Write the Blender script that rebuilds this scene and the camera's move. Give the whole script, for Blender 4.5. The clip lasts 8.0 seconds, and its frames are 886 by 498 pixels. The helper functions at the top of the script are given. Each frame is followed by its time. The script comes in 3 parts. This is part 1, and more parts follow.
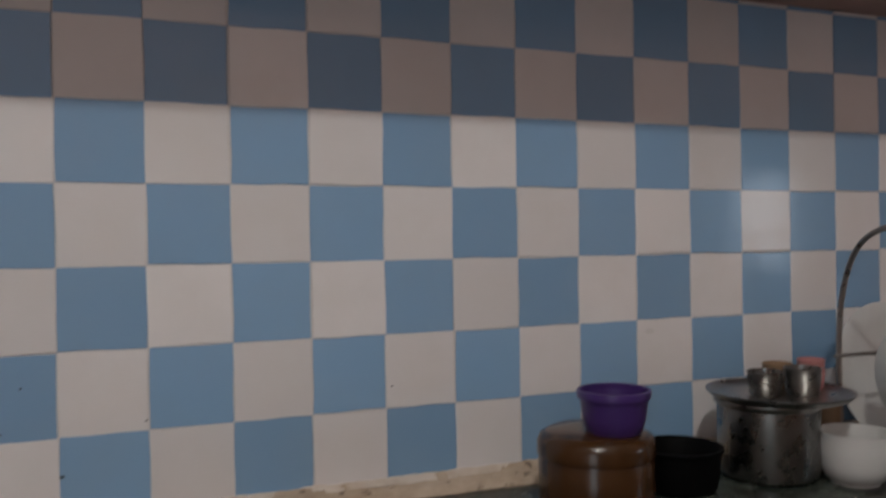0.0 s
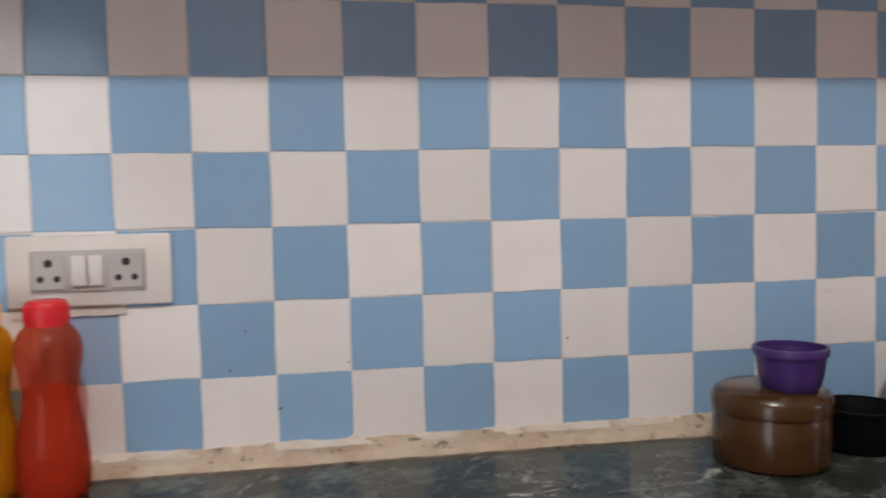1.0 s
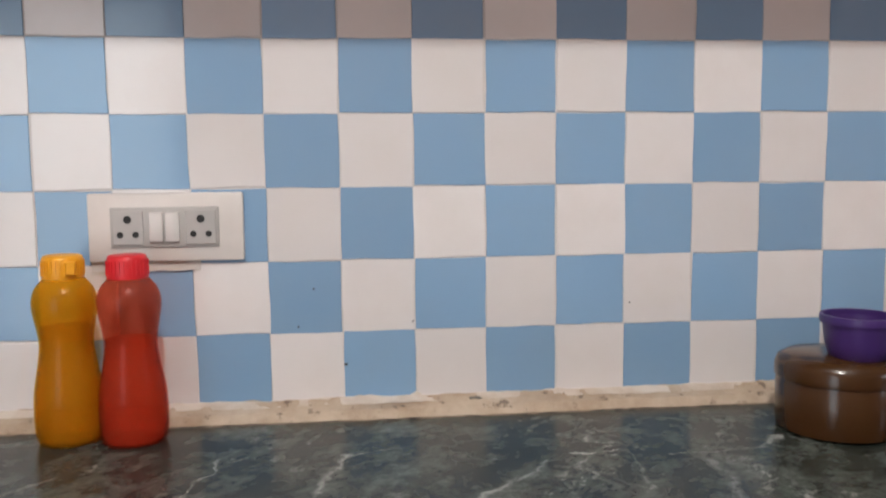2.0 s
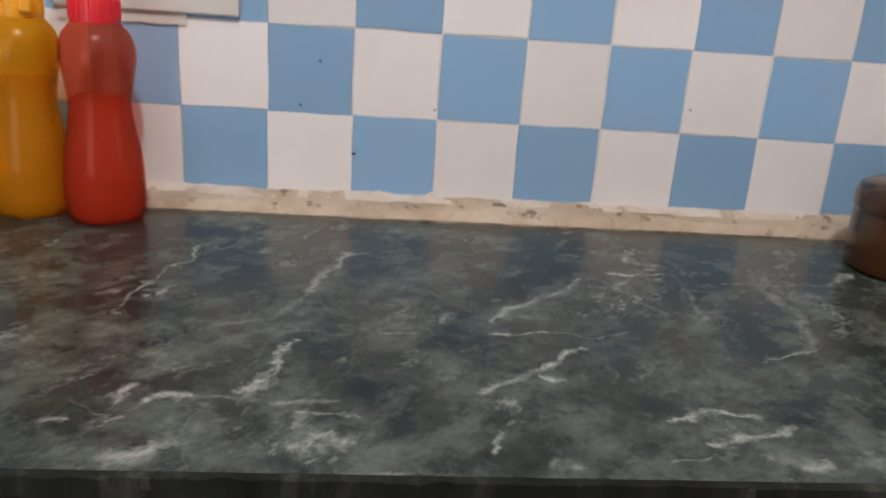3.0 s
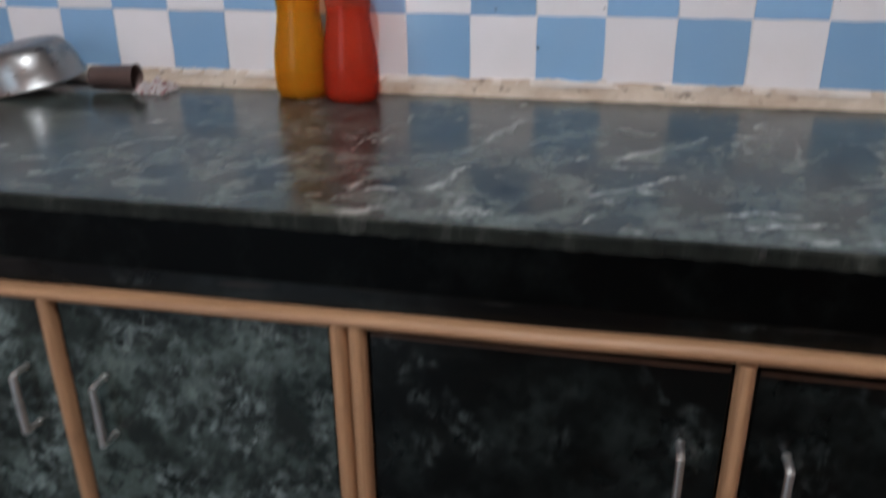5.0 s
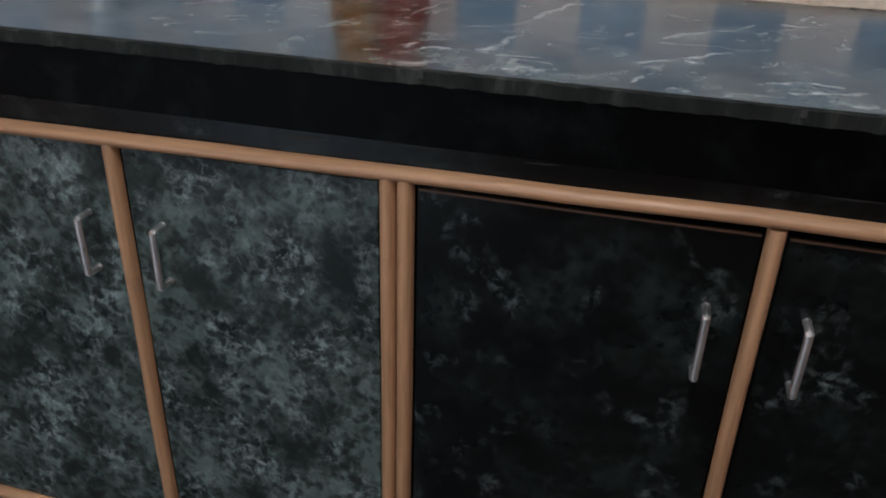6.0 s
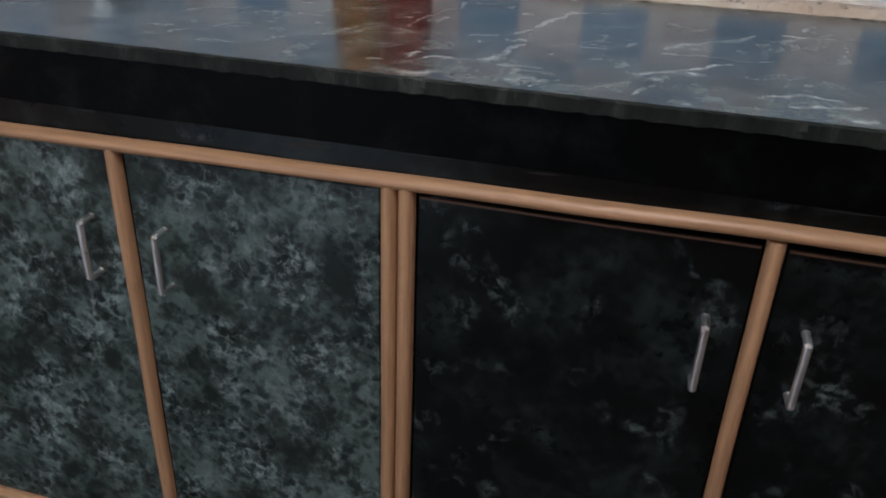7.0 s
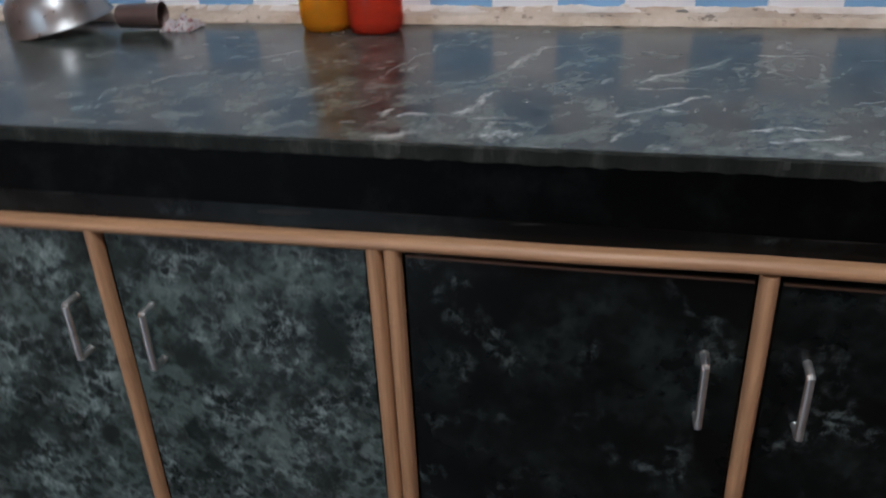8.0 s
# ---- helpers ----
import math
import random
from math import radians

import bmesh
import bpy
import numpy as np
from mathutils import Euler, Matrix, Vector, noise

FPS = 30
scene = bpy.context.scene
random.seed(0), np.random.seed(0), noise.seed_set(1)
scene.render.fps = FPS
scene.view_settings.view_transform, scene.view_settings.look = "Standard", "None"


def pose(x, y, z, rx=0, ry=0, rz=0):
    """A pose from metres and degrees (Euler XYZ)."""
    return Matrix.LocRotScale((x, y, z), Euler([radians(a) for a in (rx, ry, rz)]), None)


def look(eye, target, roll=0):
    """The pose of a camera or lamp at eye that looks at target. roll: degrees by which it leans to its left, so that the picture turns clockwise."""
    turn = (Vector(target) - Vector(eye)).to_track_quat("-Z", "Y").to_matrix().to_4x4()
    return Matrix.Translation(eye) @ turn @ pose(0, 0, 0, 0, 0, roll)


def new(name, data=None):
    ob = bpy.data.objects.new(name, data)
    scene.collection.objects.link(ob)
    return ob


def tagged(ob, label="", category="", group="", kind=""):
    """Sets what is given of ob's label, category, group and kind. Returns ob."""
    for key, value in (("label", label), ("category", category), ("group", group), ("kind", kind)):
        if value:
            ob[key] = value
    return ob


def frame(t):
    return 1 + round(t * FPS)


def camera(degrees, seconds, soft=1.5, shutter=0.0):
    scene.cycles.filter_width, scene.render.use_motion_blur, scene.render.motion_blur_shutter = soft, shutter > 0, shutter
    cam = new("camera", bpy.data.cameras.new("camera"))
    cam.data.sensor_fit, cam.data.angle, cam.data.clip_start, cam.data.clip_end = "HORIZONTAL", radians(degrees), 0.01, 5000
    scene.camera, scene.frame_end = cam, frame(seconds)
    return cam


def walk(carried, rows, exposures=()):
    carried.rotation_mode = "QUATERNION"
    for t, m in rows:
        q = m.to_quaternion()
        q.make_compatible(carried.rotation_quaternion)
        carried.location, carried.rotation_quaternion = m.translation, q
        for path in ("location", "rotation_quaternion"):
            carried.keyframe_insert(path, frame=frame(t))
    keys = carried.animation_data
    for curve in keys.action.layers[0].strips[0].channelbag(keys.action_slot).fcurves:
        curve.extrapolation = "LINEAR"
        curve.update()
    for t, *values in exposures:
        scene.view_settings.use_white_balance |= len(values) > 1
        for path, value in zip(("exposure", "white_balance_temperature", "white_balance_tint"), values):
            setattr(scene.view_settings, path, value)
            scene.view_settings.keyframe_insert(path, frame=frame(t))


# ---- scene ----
cam = camera(57.9, 8.0, 1.9, 0.4)
PATH = [
    (0, (0.092, -1.037, 1.221), (0.8, 0.834, 1.208), -0.9),
    (0.2, (0.069, -1.028, 1.224), (0.75, 0.85, 1.131), -0.8),
    (0.5, (0.068, -1.055, 1.216), (0.645, 0.857, 1.105), -0.9),
    (0.8, (0.04, -1.065, 1.238), (0.496, 0.877, 1.095), -1.3),
    (1, (0.048, -1.094, 1.223), (0.376, 0.876, 1.115), -1.3),
    (1.2, (0.039, -1.113, 1.217), (0.295, 0.868, 1.116), -1.4),
    (2.3, (0.025, -1.092, 1.217), (0.219, 0.876, 0.915), -0.2),
    (2.5, (0.03, -1.057, 1.197), (0.214, 0.892, 0.787), 1.0),
    (2.7, (0.04, -1.016, 1.173), (0.2, 0.909, 0.656), 3.1),
    (3, (0.028, -0.957, 1.148), (0.206, 0.938, 0.535), 4.1),
    (3.2, (0.043, -0.935, 1.152), (0.18, 0.942, 0.474), 3.7),
    (3.5, (0.046, -0.927, 1.137), (0.136, 0.948, 0.447), 3.4),
    (4, (0.141, -1.004, 1.16), (0.014, 0.852, 0.425), 1.3),
    (4.2, (0.178, -1.044, 1.168), (-0.016, 0.807, 0.435), 1.0),
    (4.5, (0.179, -1.113, 1.174), (-0.107, 0.728, 0.447), 0.4),
    (4.8, (0.16, -1.176, 1.16), (-0.208, 0.648, 0.426), -0.1),
    (5, (0.131, -1.215, 1.144), (-0.278, 0.581, 0.365), -0.6),
    (5.2, (0.13, -1.242, 1.129), (-0.296, 0.491, 0.225), -1.0),
    (6.3, (0.12, -1.293, 1.086), (-0.32, 0.423, 0.156), 2.3),
    (6.5, (0.119, -1.293, 1.087), (-0.321, 0.424, 0.16), 2.3),
    (7, (0.122, -1.289, 1.099), (-0.32, 0.427, 0.171), 2.3),
    (7.5, (0.119, -1.281, 1.104), (-0.316, 0.446, 0.194), 1.9),
    (7.7, (0.116, -1.275, 1.104), (-0.316, 0.458, 0.204), 1.2),
    (8, (0.124, -1.252, 1.14), (-0.316, 0.472, 0.228), -2.5),
]
walk(cam, [(t, look(eye, target, roll)) for t, eye, target, roll in PATH], [(0.0, -1.0, 6450, 10), (0.2, -0.76, 6450, 10), (0.5, -0.50, 6450, 10), (1.0, -0.24, 6450, 10), (2.3, -0.04, 6450, 10), (3.5, -0.08, 6150, 9), (4.5, -0.09, 5750, 8), (8.0, -0.07, 5500, 8)])

# ---- world and light ----
world = bpy.data.worlds.new("world")
scene.world = world
world.use_nodes = True
wn = world.node_tree
sky = wn.nodes.new("ShaderNodeTexSky")
sky.sky_type, sky.sun_disc = "NISHITA", False
sky.sun_elevation, sky.sun_rotation = radians(35), radians(60)
wn.links.new(sky.outputs[0], wn.nodes["Background"].inputs[0])
wn.nodes["Background"].inputs[1].default_value = 0.06


def area_lamp(name, m, sx, sy, watts, colour):
    data = bpy.data.lights.new(name, "AREA")
    data.shape, data.size, data.size_y, data.energy, data.color = "RECTANGLE", sx, sy, watts, colour
    ob = new(name, data)
    ob.matrix_world = m
    return ob


LAMP = (0.07, -1.39, 2.40)
bulb = bpy.data.lights.new("bulb_light", "POINT")
bulb.energy, bulb.color, bulb.shadow_soft_size = 65.0, (1.0, 0.98, 0.94), 0.035
new("bulb_light", bulb).location = LAMP
area_lamp("window_daylight", look((1.97, -1.02, 1.28), (0.0, -1.02, 1.26)), 0.26, 0.30, 1.3, (0.80, 0.90, 1.0))
# Added fill from the left rear, for doors and wall; no known source.
area_lamp("door_daylight", look((-1.20, -2.63, 1.03), (-1.20, 0.0, 0.83)), 0.80, 1.9, 15.0, (0.86, 0.95, 1.0))

# ---- materials ----


class Mat:
    """A node material: short ways to add and join nodes."""

    def __init__(self, name, rough=0.5, metal=0.0, spec=0.5):
        self.m = bpy.data.materials.new(name)
        self.m.use_nodes = True
        self.t = self.m.node_tree
        self.b = self.t.nodes["Principled BSDF"]
        self.b.inputs["Roughness"].default_value = rough
        self.b.inputs["Metallic"].default_value = metal
        self.b.inputs["Specular IOR Level"].default_value = spec
        self.co = self.t.nodes.new("ShaderNodeTexCoord")

    def put(self, sock, value):
        if isinstance(value, bpy.types.NodeSocket):
            self.t.links.new(value, sock)
        else:
            sock.default_value = value

    def n(self, kind, out=0, **inputs):
        node = self.t.nodes.new(kind)
        for k, v in inputs.items():
            self.put(node.inputs[int(k[1:]) if k[0] == "i" and k[1:].isdigit() else k.replace("_", " ")], v)
        return node.outputs[out]

    def noise(self, scale, detail=4.0, rough=0.55, vec=None, distort=0.0):
        return self.n("ShaderNodeTexNoise", 0, Vector=vec or self.co.outputs["Object"], Scale=scale, Detail=detail, Roughness=rough, Distortion=distort)

    def ramp(self, fac, *stops):
        node = self.t.nodes.new("ShaderNodeValToRGB")
        el = node.color_ramp.elements
        while len(el) < len(stops):
            el.new(0.5)
        for e, (p, c) in zip(el, stops):
            e.position, e.color = p, (c, c, c, 1) if isinstance(c, (int, float)) else (*c, 1)
        self.t.links.new(fac, node.inputs[0])
        return node.outputs[0]

    def mix(self, fac, a, b, mode="MIX"):
        node = self.t.nodes.new("ShaderNodeMix")
        node.data_type, node.blend_type = "RGBA", mode
        for i, v in ((0, fac), (6, a), (7, b)):
            if isinstance(v, tuple) and len(v) == 3:
                v = (*v, 1)
            self.put(node.inputs[i], v)
        return node.outputs[2]

    def math(self, op, a, b=0.0, clamp=False):
        node = self.t.nodes.new("ShaderNodeMath")
        node.operation, node.use_clamp = op, clamp
        self.put(node.inputs[0], a), self.put(node.inputs[1], b)
        return node.outputs[0]

    def colour(self, v):
        self.put(self.b.inputs["Base Color"], (*v, 1) if isinstance(v, tuple) and len(v) == 3 else v)
        return self

    def set(self, name, v):
        self.put(self.b.inputs[name], v)
        return self

    def bump(self, height, strength=0.3, dist=0.002):
        node = self.t.nodes.new("ShaderNodeBump")
        node.inputs["Strength"].default_value, node.inputs["Distance"].default_value = strength, dist
        self.t.links.new(height, node.inputs["Height"])
        self.t.links.new(node.outputs[0], self.b.inputs["Normal"])
        return self

    def random(self):
        return self.n("ShaderNodeObjectInfo", 5)


def tile_paint(name, colour, dirt):
    m = Mat(name, 0.09, 0, 0.5)
    world_place = m.n("ShaderNodeNewGeometry", 0)
    tone = m.ramp(m.random(), (0.0, 0.90), (1.0, 1.06))
    base = m.mix(1.0, colour, tone, "MULTIPLY")
    grime = m.ramp(m.noise(9.0, 6, 0.6, world_place), (0.42, 0.0), (0.8, 0.35))
    m.colour(m.mix(grime, base, dirt))
    m.set("Roughness", m.ramp(m.noise(25.0, 4, 0.6, world_place), (0.3, 0.07), (0.8, 0.22)))
    return m.bump(m.noise(16.0, 3, 0.5, world_place), 0.12, 0.004).m


TILE_WHITE = tile_paint("glazed_white", (0.80, 0.775, 0.775), (0.66, 0.61, 0.57))
TILE_BLUE = tile_paint("glazed_blue", (0.25, 0.42, 0.63), (0.28, 0.40, 0.52))

grout = Mat("grout", 0.85)
GROUT = grout.colour(grout.mix(grout.noise(30.0), (0.60, 0.57, 0.55), (0.70, 0.67, 0.65))).bump(grout.noise(120.0), 0.3).m

plaster = Mat("cream_mortar", 0.8)
pl = plaster.mix(plaster.ramp(plaster.noise(14.0, 6, 0.65), (0.35, 0.0), (0.7, 1.0)), (0.57, 0.48, 0.375), (0.37, 0.27, 0.185))
pl = plaster.mix(plaster.ramp(plaster.noise(55.0, 4, 0.6), (0.60, 0.0), (0.67, 0.8)), pl, (0.13, 0.095, 0.07))
MORTAR = plaster.colour(pl).bump(plaster.noise(60.0, 5), 0.6, 0.004).m

wall_paint = Mat("peach_paint", 0.7)
WALL = wall_paint.colour(wall_paint.mix(wall_paint.noise(3.0, 5), (0.42, 0.275, 0.225), (0.48, 0.325, 0.27))).bump(wall_paint.noise(180.0), 0.1, 0.001).m
white_paint = Mat("ceiling_white", 0.8)
CEILING = white_paint.colour(white_paint.mix(white_paint.noise(4.0), (0.60, 0.57, 0.54), (0.66, 0.63, 0.60))).m
floor_m = Mat("floor_stone", 0.35)
FLOOR = floor_m.colour(floor_m.mix(floor_m.noise(7.0, 6), (0.045, 0.044, 0.042), (0.085, 0.082, 0.078))).m


def marble():
    m = Mat("green_black_marble", 0.07, 0, 0.23)
    at = m.co.outputs["Object"]
    warp = m.n("ShaderNodeVectorMath", 0, i0=m.n("ShaderNodeTexNoise", 1, Vector=at, Scale=34.0, Detail=5.0, Roughness=0.6), i1=(-0.5, -0.5, -0.5))
    scaled = m.t.nodes.new("ShaderNodeVectorMath")
    scaled.operation = "MULTIPLY_ADD"
    m.put(scaled.inputs[0], warp), m.put(scaled.inputs[1], (0.026, 0.026, 0.0)), m.put(scaled.inputs[2], at)
    flat = m.t.nodes.new("ShaderNodeVectorMath")
    flat.operation = "MULTIPLY"
    m.put(flat.inputs[0], scaled.outputs[0]), m.put(flat.inputs[1], (1, 1, 0))
    p = flat.outputs[0]
    total = []
    width = m.ramp(m.noise(38.0, 6, 0.72), (0.34, 0.08), (0.68, 1.35))

    def vec(op, a, b, out=0):
        node = m.t.nodes.new("ShaderNodeVectorMath")
        node.operation = op
        m.put(node.inputs[0], a), m.put(node.inputs[1], b)
        return node.outputs[out]

    def vein(*points, w=0.004, s=1.0):
        for (ax, ay), (bx, by) in zip(points, points[1:]):
            d = Vector((bx - ax, by - ay, 0))
            rel = vec("SUBTRACT", p, (ax, ay, 0))
            k = m.math("MULTIPLY", vec("DOT_PRODUCT", rel, tuple(d), 1), 1 / d.length_squared)
            k = m.math("MINIMUM", m.math("MAXIMUM", k, 0.0), 1.0)
            foot = m.t.nodes.new("ShaderNodeVectorMath")
            foot.operation = "SCALE"
            foot.inputs[0].default_value = d
            m.put(foot.inputs["Scale"], k)
            away = vec("LENGTH", vec("SUBTRACT", rel, foot.outputs[0]), (0, 0, 0), 1)
            line = m.math("MULTIPLY", m.math("SUBTRACT", 1.0, m.math("DIVIDE", away, m.math("MULTIPLY", width, w * 1.25))), s)
            total[:] = [m.math("MAXIMUM", total[0] if total else 0.0, line)]

    vein((-0.146, -0.172), (-0.142, -0.221), (-0.159, -0.243), (-0.170, -0.314), (-0.172, -0.354), w=0.0035, s=0.75)
    vein((-0.028, -0.397), (-0.035, -0.422), (-0.034, -0.443), (-0.042, -0.463), (-0.053, -0.478), w=0.0085, s=1)
    vein((0.004, -0.180), (-0.004, -0.213), (-0.017, -0.245), (-0.023, -0.287), w=0.01, s=0.65)
    vein((-0.023, -0.287), (-0.037, -0.326), (-0.047, -0.355), (-0.072, -0.362), (-0.099, -0.384), w=0.007, s=0.35)
    vein((0.073, -0.159), (0.038, -0.167), (0.004, -0.183), w=0.004, s=0.45)
    vein((-0.125, -0.473), (-0.127, -0.486), (-0.128, -0.496), w=0.006, s=0.85)
    vein((-0.111, -0.490), (-0.101, -0.486), (-0.083, -0.485), w=0.007, s=1)
    vein((-0.083, -0.485), (-0.064, -0.488), (-0.041, -0.489), (-0.016, -0.492), (0.010, -0.487), w=0.006, s=0.45)
    vein((0.266, -0.212), (0.291, -0.212), w=0.005, s=1)
    vein((0.291, -0.212), (0.330, -0.204), (0.338, -0.219), w=0.0035, s=0.7)
    vein((0.338, -0.219), (0.331, -0.266), (0.324, -0.306), w=0.006, s=0.35)
    vein((0.278, -0.229), (0.261, -0.259), w=0.006, s=0.6)
    vein((0.311, -0.133), (0.299, -0.170), (0.311, -0.174), w=0.008, s=0.6)
    vein((0.234, -0.226), (0.210, -0.264), (0.176, -0.296), w=0.008, s=0.5)
    vein((0.176, -0.296), (0.146, -0.315), (0.133, -0.343), w=0.007, s=0.65)
    vein((0.195, -0.392), (0.176, -0.410), (0.158, -0.431), w=0.006, s=0.9)
    vein((0.158, -0.431), (0.142, -0.442), (0.120, -0.459), (0.106, -0.473), w=0.007, s=0.6)
    vein((0.156, -0.443), (0.163, -0.449), w=0.009, s=1)
    vein((0.126, -0.369), (0.141, -0.371), (0.160, -0.365), (0.186, -0.360), w=0.0032, s=0.9)
    vein((0.186, -0.360), (0.206, -0.371), (0.246, -0.358), w=0.003, s=0.5)
    vein((0.042, -0.376), (0.068, -0.374), w=0.003, s=0.7)
    vein((0.379, -0.226), (0.425, -0.225), (0.496, -0.221), w=0.003, s=0.5)
    vein((0.496, -0.221), (0.539, -0.177), w=0.008, s=0.9)
    vein((0.416, -0.244), (0.421, -0.291), (0.406, -0.346), (0.393, -0.383), w=0.016, s=0.4)
    vein((0.337, -0.406), (0.367, -0.390), (0.396, -0.383), w=0.004, s=0.6)
    vein((0.233, -0.502), (0.256, -0.493), (0.275, -0.494), (0.293, -0.496), w=0.006, s=0.9)
    vein((0.245, -0.533), (0.270, -0.523), (0.299, -0.515), (0.312, -0.510), w=0.0055, s=0.75)
    vein((-0.012, -0.545), (0.001, -0.534), (0.019, -0.539), w=0.012, s=0.8)
    vein((-0.108, -0.557), (-0.098, -0.554), (-0.092, -0.549), w=0.014, s=0.7)
    vein((-0.159, -0.520), (-0.150, -0.518), w=0.007, s=0.8)
    vein((-0.129, -0.517), (-0.120, -0.515), w=0.006, s=0.6)
    vein((-0.014, -0.503), (0.003, -0.506), (0.024, -0.508), w=0.004, s=0.6)
    vein((0.112, -0.526), (0.105, -0.544), w=0.004, s=0.8)
    vein((0.141, -0.558), (0.151, -0.561), w=0.01, s=0.5)
    vein((0.293, -0.556), (0.310, -0.553), w=0.007, s=0.7)
    vein((-0.045, -0.131), (-0.033, -0.100), w=0.004, s=0.5)
    vein((0.087, -0.349), (0.097, -0.331), w=0.004, s=0.5)
    vein((-0.124, -0.518), (-0.156, -0.494), w=0.003, s=0.3)
    vein((0.213, -0.551), (0.240, -0.546), w=0.004, s=0.5)
    vein((-0.381, -0.284), (-0.351, -0.249), (-0.312, -0.210), w=0.006, s=0.4)
    vein((0.466, -0.362), (0.467, -0.397), (0.473, -0.418), w=0.008, s=1)
    vein((0.443, -0.326), (0.468, -0.311), w=0.005, s=0.5)
    vein((-0.451, -0.378), (-0.432, -0.364), (-0.408, -0.343), w=0.006, s=0.55)
    vein((-0.552, -0.485), (-0.507, -0.453), w=0.008, s=0.3)
    veins = total[0]
    # clouded ground, broken threads and ragged veins
    cloud = m.ramp(m.noise(13.0, 9, 0.70, at, 0.2), (0.33, (0.014, 0.018, 0.0145)), (0.50, (0.034, 0.042, 0.035)), (0.68, (0.080, 0.092, 0.080)))
    flecks = m.ramp(m.noise(30.0, 9, 0.74, at), (0.38, 0.50), (0.52, 0.97), (0.64, 1.9))
    cloud = m.mix(1.0, cloud, flecks, "MULTIPLY")
    bent = vec("ADD", at, vec("MULTIPLY", warp, (0.09, 0.09, 0.0)))
    crack = m.t.nodes.new("ShaderNodeTexVoronoi")
    crack.feature = "DISTANCE_TO_EDGE"
    m.put(crack.inputs["Vector"], bent), m.put(crack.inputs["Scale"], 13.0)
    seams = m.math("MULTIPLY", m.ramp(crack.outputs["Distance"], (0.0, 0.26), (0.05, 0.0)), m.ramp(m.noise(9.0, 7, 0.7), (0.50, 0.0), (0.64, 1.0)))
    cloud = m.mix(seams, cloud, (0.30, 0.32, 0.30))
    slant = m.t.nodes.new("ShaderNodeMapping")
    slant.vector_type = "TEXTURE"
    m.put(slant.inputs["Vector"], at)
    slant.inputs["Rotation"].default_value, slant.inputs["Scale"].default_value = (0, 0, radians(48)), (1.0, 0.66, 1.0)
    turned = slant.outputs[0]
    ridge = m.math("ABSOLUTE", m.math("SUBTRACT", m.noise(7.0, 9, 0.66, turned, 0.2), 0.5))
    threads = m.ramp(ridge, (0.0, 0.36), (0.010, 0.16), (0.030, 0.0))
    breaks = m.ramp(m.noise(12.0, 6, 0.65, at), (0.50, 0.0), (0.66, 1.0))
    threads = m.math("MULTIPLY", threads, breaks)
    ragged = m.ramp(m.noise(60.0, 7, 0.74, turned), (0.38, 0.06), (0.60, 1.0))
    veins = m.math("MULTIPLY", m.ramp(veins, (0.10, 0.0), (0.45, 0.45), (0.85, 1.0)), ragged)
    wisps = m.ramp(m.noise(17.0, 8, 0.68, turned, 0.0), (0.49, 0.0), (0.57, 0.26), (0.68, 0.66))
    cloud = m.mix(wisps, cloud, (0.130, 0.148, 0.130))
    crisp = m.math("MULTIPLY", m.ramp(m.noise(40.0, 6, 0.66, turned, 0.0), (0.56, 0.0), (0.63, 0.75)), breaks)
    cloud = m.mix(crisp, cloud, (0.30, 0.31, 0.28))
    col = m.mix(threads, cloud, (0.34, 0.36, 0.33))
    col = m.mix(veins, col, (0.41, 0.42, 0.39))
    m.colour(col)
    m.set("Roughness", m.ramp(m.noise(6.0, 6, 0.6), (0.3, 0.17), (0.75, 0.30)))
    return m.bump(m.noise(70.0, 4), 0.04, 0.001).m


MARBLE = marble()
sawn = Mat("sawn_marble_edge", 0.7, 0, 0.18)
sawn_at = sawn.n("ShaderNodeMapping", 0, Vector=sawn.co.outputs["Object"], Scale=(1.0, 1.0, 0.25))
SAWN = sawn.colour(sawn.ramp(sawn.noise(38.0, 8, 0.7, sawn_at), (0.33, (0.004, 0.0048, 0.0036)), (0.54, (0.014, 0.0155, 0.012)), (0.76, (0.060, 0.062, 0.052)))).bump(sawn.noise(90.0, 5), 0.6, 0.002).m


